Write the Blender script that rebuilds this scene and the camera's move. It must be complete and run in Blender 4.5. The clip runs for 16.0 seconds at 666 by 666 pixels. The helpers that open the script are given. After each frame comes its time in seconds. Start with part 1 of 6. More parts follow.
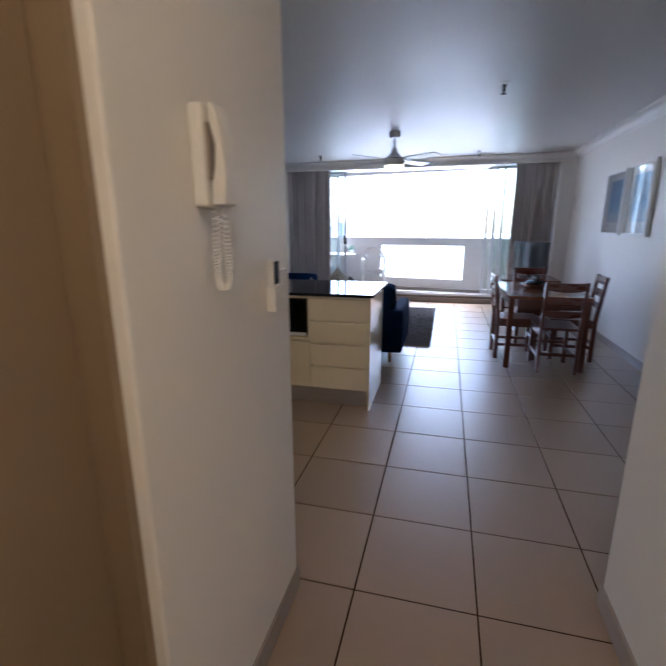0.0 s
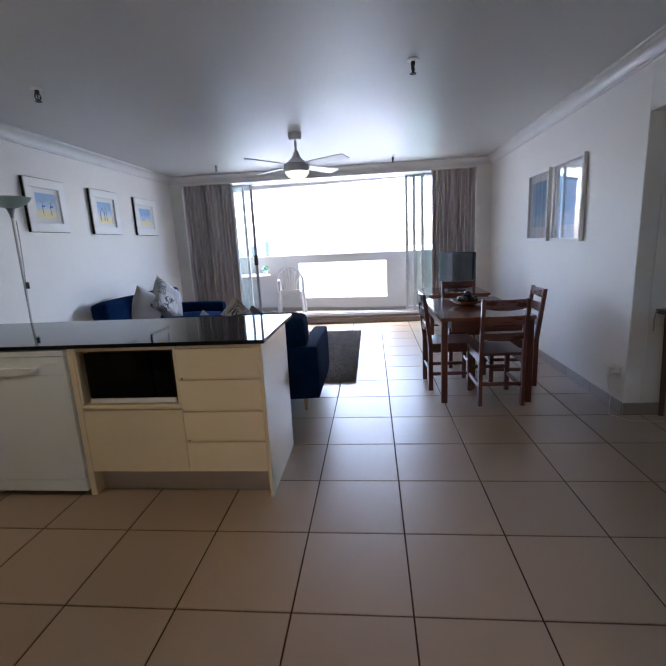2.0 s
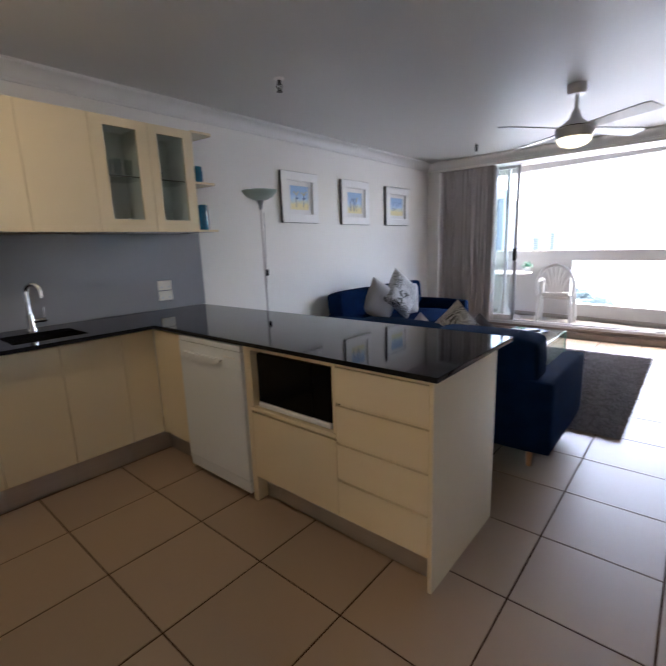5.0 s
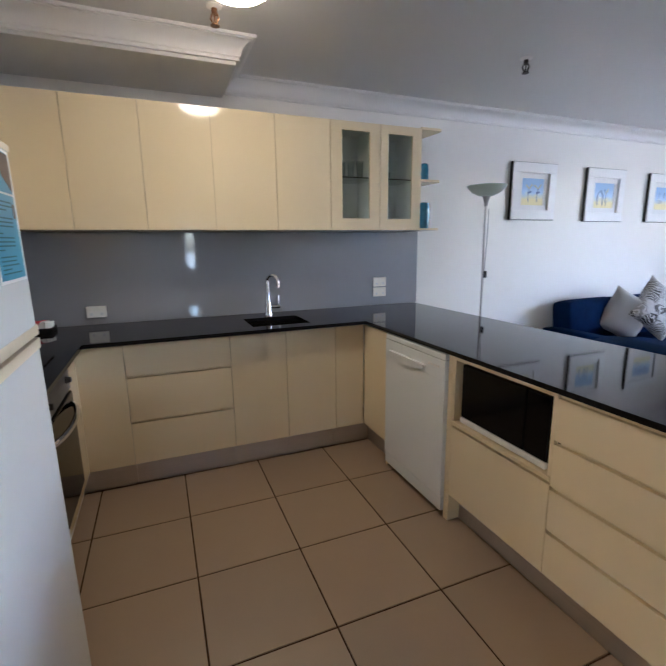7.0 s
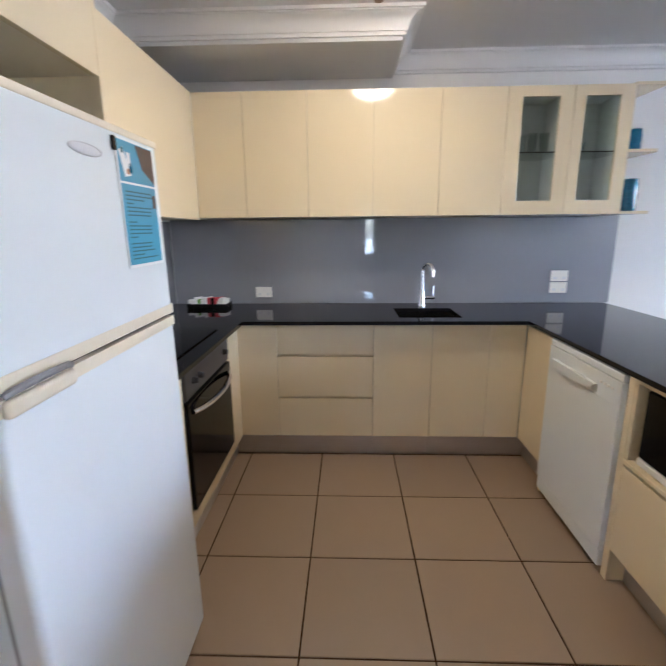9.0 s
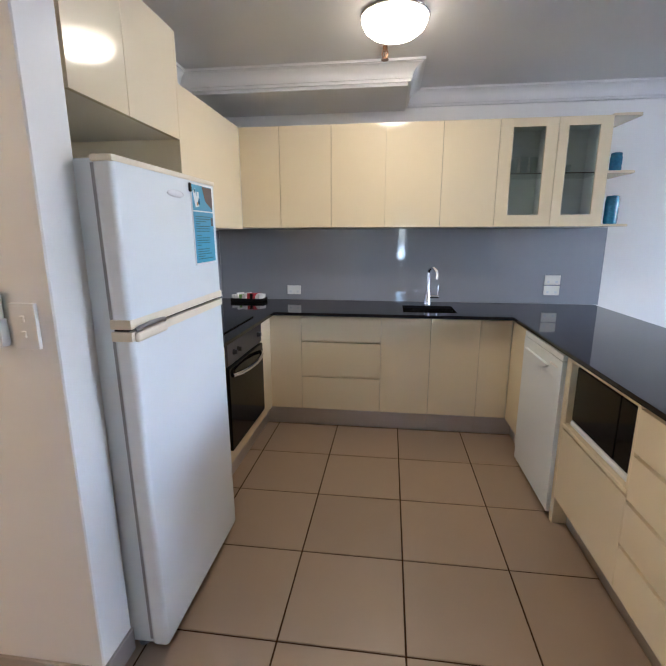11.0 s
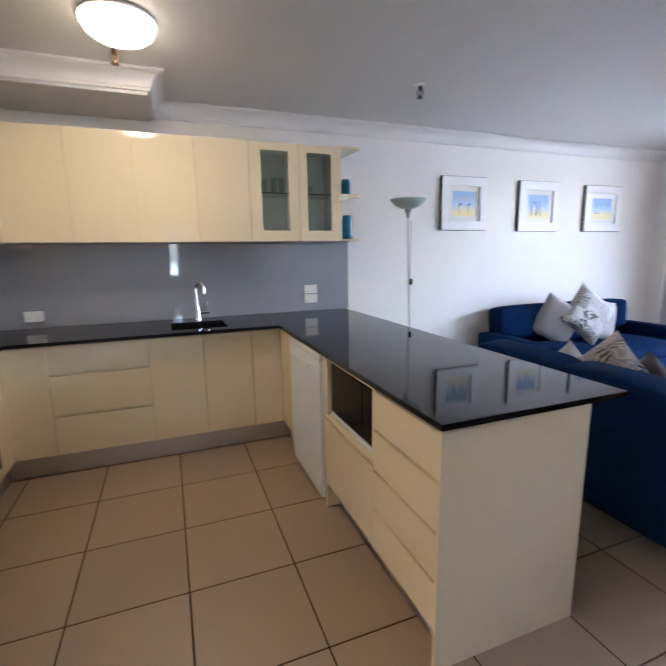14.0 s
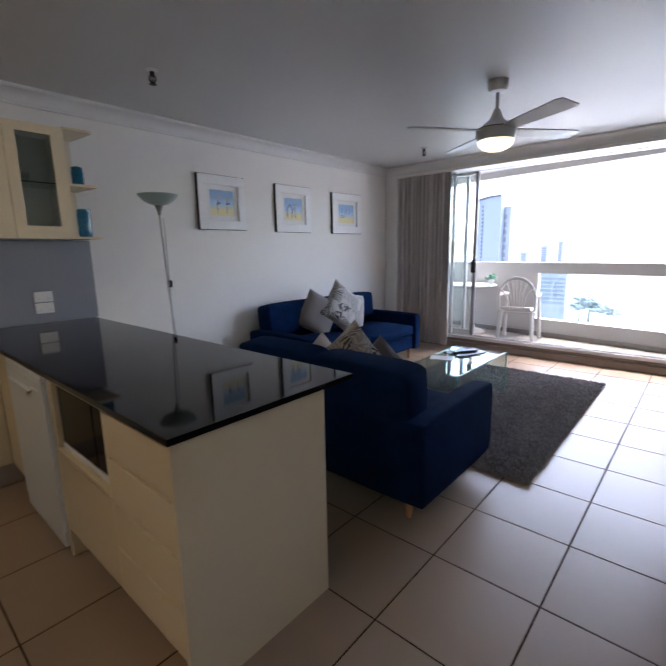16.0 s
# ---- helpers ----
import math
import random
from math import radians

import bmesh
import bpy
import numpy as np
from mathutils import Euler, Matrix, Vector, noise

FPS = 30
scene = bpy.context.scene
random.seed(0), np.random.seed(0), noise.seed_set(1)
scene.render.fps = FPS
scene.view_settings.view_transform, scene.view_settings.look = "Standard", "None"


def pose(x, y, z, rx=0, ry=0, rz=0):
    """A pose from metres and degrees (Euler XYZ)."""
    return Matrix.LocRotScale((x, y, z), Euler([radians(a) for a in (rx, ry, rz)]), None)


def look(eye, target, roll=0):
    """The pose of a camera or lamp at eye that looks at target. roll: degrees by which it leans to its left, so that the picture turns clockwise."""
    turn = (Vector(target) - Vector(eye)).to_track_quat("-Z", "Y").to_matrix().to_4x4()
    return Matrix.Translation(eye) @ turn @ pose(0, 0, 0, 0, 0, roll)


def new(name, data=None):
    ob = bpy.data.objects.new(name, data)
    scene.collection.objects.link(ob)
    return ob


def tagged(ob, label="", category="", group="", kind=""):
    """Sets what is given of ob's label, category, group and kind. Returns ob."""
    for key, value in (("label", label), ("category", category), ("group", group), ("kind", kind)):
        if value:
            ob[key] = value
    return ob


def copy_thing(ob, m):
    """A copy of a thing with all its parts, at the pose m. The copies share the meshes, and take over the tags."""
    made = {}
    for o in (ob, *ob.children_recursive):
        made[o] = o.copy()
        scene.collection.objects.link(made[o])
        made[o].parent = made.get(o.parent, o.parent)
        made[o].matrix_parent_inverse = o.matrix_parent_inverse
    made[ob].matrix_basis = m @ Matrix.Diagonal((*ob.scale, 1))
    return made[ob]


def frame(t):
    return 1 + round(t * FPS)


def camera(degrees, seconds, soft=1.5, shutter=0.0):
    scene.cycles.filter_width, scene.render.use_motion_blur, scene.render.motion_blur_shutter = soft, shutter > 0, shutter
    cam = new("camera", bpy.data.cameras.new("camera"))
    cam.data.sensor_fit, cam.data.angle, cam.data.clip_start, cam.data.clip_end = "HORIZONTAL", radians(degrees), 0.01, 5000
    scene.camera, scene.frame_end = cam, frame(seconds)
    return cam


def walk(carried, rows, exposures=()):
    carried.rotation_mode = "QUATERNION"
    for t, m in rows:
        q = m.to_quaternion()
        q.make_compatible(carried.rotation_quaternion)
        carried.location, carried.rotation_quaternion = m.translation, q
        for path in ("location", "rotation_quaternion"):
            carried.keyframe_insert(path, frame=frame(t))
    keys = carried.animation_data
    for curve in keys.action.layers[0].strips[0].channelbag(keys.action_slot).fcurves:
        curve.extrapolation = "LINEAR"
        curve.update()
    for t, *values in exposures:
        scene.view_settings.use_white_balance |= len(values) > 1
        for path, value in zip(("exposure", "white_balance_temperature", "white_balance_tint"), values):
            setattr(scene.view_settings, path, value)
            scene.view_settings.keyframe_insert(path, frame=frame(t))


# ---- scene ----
cam = camera(75.7, 16.0, shutter=0.4)
PATH = [
    (0, (0.268, -2.683, 1.347), (-0.223, -0.805, 0.867), -0.2),
    (0.5, (0.27, -2.507, 1.36), (0.088, -0.573, 0.887), -3.7),
    (1, (0.325, -2.266, 1.337), (0.205, -0.323, 0.878), -3.5),
    (1.5, (0.37, -2.014, 1.339), (0.158, -0.075, 0.895), -3.0),
    (2, (0.338, -1.769, 1.335), (0.146, 0.179, 0.923), -2.9),
    (2.5, (0.355, -1.607, 1.322), (0.178, 0.344, 0.919), -3.2),
    (3, (0.438, -1.447, 1.326), (0.22, 0.501, 0.93), -3.3),
    (3.5, (0.445, -1.292, 1.32), (0.202, 0.651, 0.914), -3.3),
    (4, (0.408, -1.131, 1.331), (-0.021, 0.778, 0.914), -4.0),
    (4.5, (0.424, -1.027, 1.342), (-0.436, 0.733, 0.94), -3.7),
    (5, (0.427, -1.008, 1.334), (-0.848, 0.48, 0.932), -2.0),
    (5.2, (0.412, -1.022, 1.354), (-0.947, 0.386, 0.942), -2.2),
    (7.3, (0.319, -0.931, 1.361), (-1.55, -0.334, 0.969), -0.6),
    (7.5, (0.333, -0.924, 1.359), (-1.562, -0.416, 0.971), -0.6),
    (8, (0.277, -0.896, 1.352), (-1.646, -0.521, 0.951), -0.2),
    (8.5, (0.197, -0.85, 1.354), (-1.745, -0.654, 0.918), -0.4),
    (9, (0.234, -0.737, 1.365), (-1.713, -0.807, 0.913), -0.5),
    (9.2, (0.276, -0.695, 1.366), (-1.659, -0.905, 0.904), -0.4),
    (11.3, (0.801, -0.52, 1.385), (-1.136, -0.772, 0.956), -0.0),
    (11.5, (0.819, -0.502, 1.385), (-1.124, -0.727, 0.966), 0.0),
    (12, (0.832, -0.475, 1.388), (-1.121, -0.655, 0.992), -0.3),
    (12.5, (0.838, -0.452, 1.367), (-1.122, -0.582, 0.992), -0.7),
    (13, (0.839, -0.447, 1.361), (-1.126, -0.432, 0.99), -1.2),
    (13.5, (0.811, -0.429, 1.355), (-1.129, -0.109, 0.991), -0.9),
    (14, (0.766, -0.43, 1.373), (-1.071, 0.268, 1.006), -0.9),
    (14.5, (0.735, -0.404, 1.363), (-0.936, 0.633, 0.999), -1.0),
    (15, (0.749, -0.338, 1.355), (-0.774, 0.907, 0.993), -0.7),
    (15.5, (0.784, -0.273, 1.351), (-0.681, 1.04, 0.987), -1.4),
    (16, (0.803, -0.218, 1.355), (-0.496, 1.256, 0.977), -1.1),
]
EXPOSURES = [(0, 4.03, 5450, 14), (1, 4.08, 5600, 13), (1.5, 4, 5500, 12), (2, 4.13, 5700, 13), (3.5, 4.27, 6050, 14), (4.5, 4.27, 6100, 15), (5, 4.12, 6200, 15), (7.5, 4.86, 5680, 13), (8, 4.91, 5680, 13), (9, 5.26, 5630, 14), (11.5, 5.11, 5480, 13), (12.5, 5.01, 5530, 13), (13.5, 5.01, 5730, 14), (14, 5.11, 5830, 15), (14.5, 5.11, 5830, 14), (15, 4.25, 5900, 15), (15.5, 3.84, 6000, 15), (16, 3.83, 6150, 15)]
walk(cam, [(t, look(eye, target, roll)) for t, eye, target, roll in PATH], EXPOSURES)

# ---- world and sun ----
world = bpy.data.worlds.new("hazy_sky")
scene.world = world
world.use_nodes = True
wn = world.node_tree.nodes
sky = wn.new("ShaderNodeTexSky")
sky.sky_type = "NISHITA"
sky.sun_disc = False
sky.sun_elevation = radians(64)
sky.sun_rotation = radians(10)
sky.dust_density = 3.5
sky.air_density = 0.75
sky.ozone_density = 1.0
wn["Background"].inputs["Strength"].default_value = 0.15
world.node_tree.links.new(sky.outputs[0], wn["Background"].inputs[0])
sun = new("sun", bpy.data.lights.new("sun", "SUN"))
sun.data.energy = 0.55
sun.data.angle = radians(12)
sun.data.color = (1.0, 0.975, 0.94)
sun.matrix_basis = look((0, 0, 0), (-0.174 * 4.4, -0.985 * 4.4, -9.0))


# ---- materials ----
def mat(name, colour, rough=0.5, metal=0.0, vary=0.06, scale=6.0, bump=0.0, bump_scale=60.0, coat=0.0, second=None, spec=0.5, per_object=0.0, stretch=None, sheen=0.0, island=0.0, rv=0.2):
    m = bpy.data.materials.new(name)
    m.use_nodes = True
    nt = m.node_tree
    b = nt.nodes["Principled BSDF"]
    tc = nt.nodes.new("ShaderNodeTexCoord")
    mp = nt.nodes.new("ShaderNodeMapping")
    if stretch:
        mp.inputs["Scale"].default_value = stretch
    nt.links.new(tc.outputs["Object"], mp.inputs[0])
    n1 = nt.nodes.new("ShaderNodeTexNoise")
    n1.inputs["Scale"].default_value = scale
    n1.inputs["Detail"].default_value = 6
    nt.links.new(mp.outputs[0], n1.inputs["Vector"])
    ramp = nt.nodes.new("ShaderNodeMix")
    ramp.data_type = "RGBA"
    dark = second or tuple(c * (1 - vary * 2) for c in colour)
    ramp.inputs[6].default_value = (*dark, 1)
    ramp.inputs[7].default_value = (*colour, 1) if second else (*[min(1, c * (1 + vary)) for c in colour], 1)
    nt.links.new(n1.outputs["Fac"], ramp.inputs[0])
    out = ramp.outputs[2]
    if per_object or island:
        oi = nt.nodes.new("ShaderNodeNewGeometry" if island else "ShaderNodeObjectInfo")
        mr = nt.nodes.new("ShaderNodeMapRange")
        amount = per_object or island
        mr.inputs["To Min"].default_value = 1 - amount
        mr.inputs["To Max"].default_value = 1 + amount
        nt.links.new(oi.outputs["Random Per Island" if island else "Random"], mr.inputs[0])
        mul = nt.nodes.new("ShaderNodeMix")
        mul.data_type, mul.blend_type = "RGBA", "MULTIPLY"
        mul.inputs[0].default_value = 1
        nt.links.new(out, mul.inputs[6])
        nt.links.new(mr.outputs[0], mul.inputs[7])
        out = mul.outputs[2]
    nt.links.new(out, b.inputs["Base Color"])
    # fine second noise breaks up the gloss and gives relief
    n2 = nt.nodes.new("ShaderNodeTexNoise")
    n2.inputs["Scale"].default_value = bump_scale
    n2.inputs["Detail"].default_value = 4
    nt.links.new(mp.outputs[0], n2.inputs["Vector"])
    rr = nt.nodes.new("ShaderNodeMapRange")
    rr.inputs["To Min"].default_value = max(0.0, rough * (1 - rv))
    rr.inputs["To Max"].default_value = min(1.0, rough * (1 + rv))
    nt.links.new(n1.outputs["Fac"], rr.inputs[0])
    nt.links.new(rr.outputs[0], b.inputs["Roughness"])
    if bump:
        bp = nt.nodes.new("ShaderNodeBump")
        bp.inputs["Strength"].default_value = bump
        bp.inputs["Distance"].default_value = 0.002
        nt.links.new(n2.outputs["Fac"], bp.inputs["Height"])
        nt.links.new(bp.outputs[0], b.inputs["Normal"])
    b.inputs["Metallic"].default_value = metal
    b.inputs["Coat Weight"].default_value = coat
    b.inputs["Coat Roughness"].default_value = 0.05
    b.inputs["Specular IOR Level"].default_value = spec
    b.inputs["Sheen Weight"].default_value = sheen
    return m


def glow(name, colour, strength):
    m = bpy.data.materials.new(name)
    m.use_nodes = True
    b = m.node_tree.nodes["Principled BSDF"]
    b.inputs["Base Color"].default_value = (0.9, 0.88, 0.84, 1)
    b.inputs["Emission Color"].default_value = (*colour, 1)
    b.inputs["Emission Strength"].default_value = strength
    return m


def pane_glass(name, tint, gloss=1.0, ior=1.5):
    """Clear sheet glass: tinted see-through with a mirror gloss by Fresnel."""
    m = bpy.data.materials.new(name)
    m.use_nodes = True
    nt = m.node_tree
    nt.nodes.remove(nt.nodes["Principled BSDF"])
    tr = nt.nodes.new("ShaderNodeBsdfTransparent")
    tr.inputs[0].default_value = (*tint, 1)
    gl = nt.nodes.new("ShaderNodeBsdfGlossy")
    gl.inputs["Roughness"].default_value = 0.02
    fr = nt.nodes.new("ShaderNodeLayerWeight")
    fr.inputs[0].default_value = 0.5
    base = ((ior - 1) / (ior + 1)) ** 2
    pw = nt.nodes.new("ShaderNodeMath")
    pw.operation = "POWER"
    pw.inputs[1].default_value = 5.0
    nt.links.new(fr.outputs["Facing"], pw.inputs[0])
    ad = nt.nodes.new("ShaderNodeMath")
    ad.operation = "MULTIPLY_ADD"
    ad.inputs[1].default_value, ad.inputs[2].default_value = (1 - base) * gloss, base * gloss
    nt.links.new(pw.outputs[0], ad.inputs[0])
    mx = nt.nodes.new("ShaderNodeMixShader")
    nt.links.new(ad.outputs[0], mx.inputs[0])
    nt.links.new(tr.outputs[0], mx.inputs[1])
    nt.links.new(gl.outputs[0], mx.inputs[2])
    nt.links.new(mx.outputs[0], nt.nodes["Material Output"].inputs[0])
    return m


def wood(name, light, dark, rough=0.3, stretch=(2, 25, 25), coat=0.3):
    m = mat(name, light, rough, scale=3.0, bump=0.08, bump_scale=40, second=dark, stretch=stretch, coat=coat, per_object=0.12)
    return m


def fabric(name, colour, dark, weave=900, vary_scale=5.0, sheen=0.3):
    return mat(name, colour, 0.9, scale=vary_scale, bump=0.6, bump_scale=weave, second=dark, spec=0.15, sheen=sheen)


def leaf_print(name):
    """White cotton printed with grey fern fronds."""
    m = bpy.data.materials.new(name)
    m.use_nodes = True
    nt = m.node_tree
    b = nt.nodes["Principled BSDF"]
    tc = nt.nodes.new("ShaderNodeTexCoord")
    vo = nt.nodes.new("ShaderNodeTexVoronoi")
    vo.inputs["Scale"].default_value = 7.5
    edge = nt.nodes.new("ShaderNodeTexVoronoi")
    edge.feature = "DISTANCE_TO_EDGE"
    edge.inputs["Scale"].default_value = 7.5
    # each frond lies its own way: the veins turn with the cell
    turn = nt.nodes.new("ShaderNodeVectorRotate")
    turn.inputs["Axis"].default_value = (0.85, -0.45, 0.25)
    amount = nt.nodes.new("ShaderNodeMath")
    amount.operation = "MULTIPLY"
    amount.inputs[1].default_value = 6.3
    sep = nt.nodes.new("ShaderNodeSeparateColor")
    wv = nt.nodes.new("ShaderNodeTexWave")
    wv.inputs["Scale"].default_value = 19
    wv.inputs["Distortion"].default_value = 2.0
    wv.inputs["Detail"].default_value = 2
    ns = nt.nodes.new("ShaderNodeTexNoise")
    ns.inputs["Scale"].default_value = 60
    warp = nt.nodes.new("ShaderNodeTexNoise")
    warp.inputs["Scale"].default_value = 11
    shift = nt.nodes.new("ShaderNodeVectorMath")
    shift.operation = "MULTIPLY_ADD"
    shift.inputs[1].default_value = (0.07, 0.07, 0.07)
    nt.links.new(tc.outputs["Object"], warp.inputs["Vector"])
    nt.links.new(warp.outputs["Color"], shift.inputs[0])
    nt.links.new(tc.outputs["Object"], shift.inputs[2])
    for n in (vo, edge, turn):
        nt.links.new(shift.outputs[0], n.inputs["Vector"])
    nt.links.new(tc.outputs["Object"], ns.inputs["Vector"])
    nt.links.new(vo.outputs["Color"], sep.inputs[0])
    nt.links.new(sep.outputs[0], amount.inputs[0])
    nt.links.new(amount.outputs[0], turn.inputs["Angle"])
    nt.links.new(turn.outputs[0], wv.inputs["Vector"])
    fine = nt.nodes.new("ShaderNodeValToRGB")
    fine.color_ramp.elements[0].position, fine.color_ramp.elements[1].position = 0.15, 0.6
    nt.links.new(wv.outputs["Fac"], fine.inputs[0])
    rim = nt.nodes.new("ShaderNodeMapRange")
    rim.inputs["From Max"].default_value = 0.05
    rim.inputs["To Min"].default_value, rim.inputs["To Max"].default_value = 0.3, 0.0
    nt.links.new(edge.outputs["Distance"], rim.inputs[0])
    shade = nt.nodes.new("ShaderNodeMath")
    shade.operation = "MULTIPLY"
    nt.links.new(fine.outputs[0], shade.inputs[0])
    nt.links.new(sep.outputs[1], shade.inputs[1])
    top = nt.nodes.new("ShaderNodeMath")
    top.operation = "MAXIMUM"
    nt.links.new(shade.outputs[0], top.inputs[0])
    nt.links.new(rim.outputs[0], top.inputs[1])
    soft_ = nt.nodes.new("ShaderNodeMath")
    soft_.operation = "MULTIPLY_ADD"
    soft_.inputs[1].default_value = 0.25
    nt.links.new(ns.outputs["Fac"], soft_.inputs[0])
    nt.links.new(top.outputs[0], soft_.inputs[2])
    mx = nt.nodes.new("ShaderNodeMix")
    mx.data_type = "RGBA"
    mx.clamp_factor = True
    mx.inputs[6].default_value = (0.66, 0.64, 0.61, 1)
    mx.inputs[7].default_value = (0.06, 0.056, 0.053, 1)
    nt.links.new(soft_.outputs[0], mx.inputs[0])
    nt.links.new(mx.outputs[2], b.inputs["Base Color"])
    b.inputs["Roughness"].default_value = 0.9
    b.inputs["Specular IOR Level"].default_value = 0.15
    return m


def granite(name):
    m = mat(name, (0.012, 0.012, 0.014), 0.05, scale=160, second=(0.006, 0.006, 0.007), spec=0.2)
    nt = m.node_tree
    b = nt.nodes["Principled BSDF"]
    b.inputs["Roughness"].default_value = 0.05
    return m


def sea_print(name, base=(0.34, 0.52, 0.76), sand=(0.84, 0.77, 0.48), sky_c=(0.52, 0.69, 0.88), low=0.42):
    """A watercolour of blue sky over yellow sand, laid out along the sheet's height."""
    m = bpy.data.materials.new(name)
    m.use_nodes = True
    nt = m.node_tree
    b = nt.nodes["Principled BSDF"]
    tc = nt.nodes.new("ShaderNodeTexCoord")
    sp = nt.nodes.new("ShaderNodeSeparateXYZ")
    nt.links.new(tc.outputs["Generated"], sp.inputs[0])
    ns = nt.nodes.new("ShaderNodeTexNoise")
    ns.inputs["Scale"].default_value = 5
    nt.links.new(tc.outputs["Generated"], ns.inputs["Vector"])
    ad = nt.nodes.new("ShaderNodeMath")
    ad.operation = "MULTIPLY_ADD"
    ad.inputs[1].default_value = 0.35
    nt.links.new(ns.outputs["Fac"], ad.inputs[0])
    nt.links.new(sp.outputs[2], ad.inputs[2])
    cr = nt.nodes.new("ShaderNodeValToRGB")
    cr.color_ramp.elements[0].position, cr.color_ramp.elements[0].color = low, (*sand, 1)
    cr.color_ramp.elements[1].position, cr.color_ramp.elements[1].color = low + 0.22, (*sky_c, 1)
    e = cr.color_ramp.elements.new(low + 0.5)
    e.color = (*base, 1)
    nt.links.new(ad.outputs[0], cr.inputs[0])
    nt.links.new(cr.outputs[0], b.inputs["Base Color"])
    b.inputs["Roughness"].default_value = 0.6
    return m


M_WALL = mat("wall_paint", (0.83, 0.81, 0.765), 0.5, vary=0.02, scale=1.5, bump=0.12, bump_scale=220)
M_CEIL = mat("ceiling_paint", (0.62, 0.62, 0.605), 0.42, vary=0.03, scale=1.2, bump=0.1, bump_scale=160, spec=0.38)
M_CORN = mat("cornice_paint", (0.72, 0.71, 0.685), 0.4, vary=0.02, scale=2)
M_TILE = mat("floor_tile_glaze", (0.372, 0.268, 0.182), 0.37, vary=0.06, scale=2.2, rv=0.12, per_object=0.06, spec=1.0, bump=0.05, bump_scale=9)
M_GROUT = mat("dark_grout", (0.062, 0.032, 0.018), 0.95, bump=0.3, spec=0.1)
M_SKIRT = mat("skirting_tile_glaze", (0.36, 0.31, 0.27), 0.3, vary=0.06, scale=3, per_object=0.06)
M_SILLTILE = mat("sill_tile", (0.25, 0.205, 0.18), 0.4, vary=0.08, scale=5, bump=0.05, bump_scale=20)
M_CREAM = mat("cream_gloss_laminate", (0.82, 0.70, 0.475), 0.1, vary=0.015, scale=2, coat=0.1)
M_CREAM_IN = mat("cream_carcass", (0.70, 0.62, 0.47), 0.4, vary=0.03)
M_GRAN = granite("black_granite")
M_SPLASH = mat("grey_splash_glass", (0.29, 0.30, 0.33), 0.05, vary=0.03, scale=1.5, coat=0.9, spec=1.0)
M_STEEL = mat("brushed_steel", (0.60, 0.57, 0.55), 0.33, metal=0.9, vary=0.08, scale=5, stretch=(1, 1, 40))
M_CHROME = mat("chrome", (0.82, 0.82, 0.84), 0.06, metal=1.0, vary=0.01)
M_ENAMEL = mat("white_enamel", (0.80, 0.845, 0.86), 0.24, vary=0.015, scale=3, rv=0.02)
M_GREYSIDE = mat("grey_enamel", (0.66, 0.67, 0.69), 0.35, vary=0.02)
M_AGED = mat("yellowed_plastic", (0.79, 0.71, 0.56), 0.35, vary=0.05, scale=10)
M_WHITE = mat("white_plastic", (0.80, 0.79, 0.76), 0.35, vary=0.02)
M_BLACK = mat("black_plastic", (0.012, 0.012, 0.013), 0.25, vary=0.05)
M_DARKGLASS = mat("dark_oven_glass", (0.004, 0.004, 0.0045), 0.08, vary=0.05, spec=0.14)
M_BROWNMETAL = mat("dark_bronze_panel", (0.035, 0.028, 0.024), 0.35, metal=0.2, vary=0.1)
M_RED = mat("red_sachet", (0.5, 0.03, 0.04), 0.4)
M_GREEN = mat("green_sachet", (0.2, 0.4, 0.1), 0.4)
M_NAVY = mat("navy_weave", (0.0058, 0.027, 0.090), 0.95, scale=9, bump=0.8, bump_scale=700, second=(0.002, 0.010, 0.036), spec=0.04)
M_OAK = wood("pale_oak", (0.5, 0.25, 0.1), (0.4, 0.19, 0.07), 0.4, (25, 25, 3))
M_WOOD = wood("red_brown_stain", (0.14, 0.042, 0.024), (0.09, 0.027, 0.016), 0.36, (14, 14, 1.5), 0.15)
M_WOODH = wood("red_brown_stain_cross", (0.14, 0.042, 0.024), (0.09, 0.027, 0.016), 0.28, (1.5, 14, 14))
M_WOODTOP = wood("red_brown_tabletop", (0.27, 0.105, 0.055), (0.17, 0.058, 0.032), 0.2, (12, 1.2, 12))
M_DARKWOOD = wood("dark_timber", (0.10, 0.055, 0.035), (0.06, 0.032, 0.02), 0.35)
M_CURTAIN = fabric("taupe_curtain", (0.60, 0.55, 0.53), (0.49, 0.445, 0.43), 600, 2.0, 0.15)
M_RUG = mat("grey_shag", (0.46, 0.44, 0.44), 1.0, scale=16, second=(0.20, 0.19, 0.195), spec=0.1, sheen=0.25, island=0.4)
M_ALU = mat("white_aluminium", (0.62, 0.63, 0.65), 0.35, vary=0.03)
M_BRONZE = mat("dark_bronze", (0.03, 0.026, 0.024), 0.4, metal=0.4, vary=0.1)
M_ALUDARK = mat("grey_aluminium", (0.30, 0.30, 0.31), 0.35, metal=0.3, vary=0.05)
M_PANE = pane_glass("window_glass", (0.93, 0.97, 0.95))
M_GREENPANE = pane_glass("green_tint_glass", (0.94, 0.98, 0.968))
M_TABLEGLASS = pane_glass("table_glass", (0.86, 0.95, 0.92), ior=1.7)
M_TEAL = mat("glass_edge_green", (0.25, 0.5, 0.45), 0.1, vary=0.05)
M_CABGLASS = pane_glass("cabinet_glass", (0.92, 0.97, 0.95))
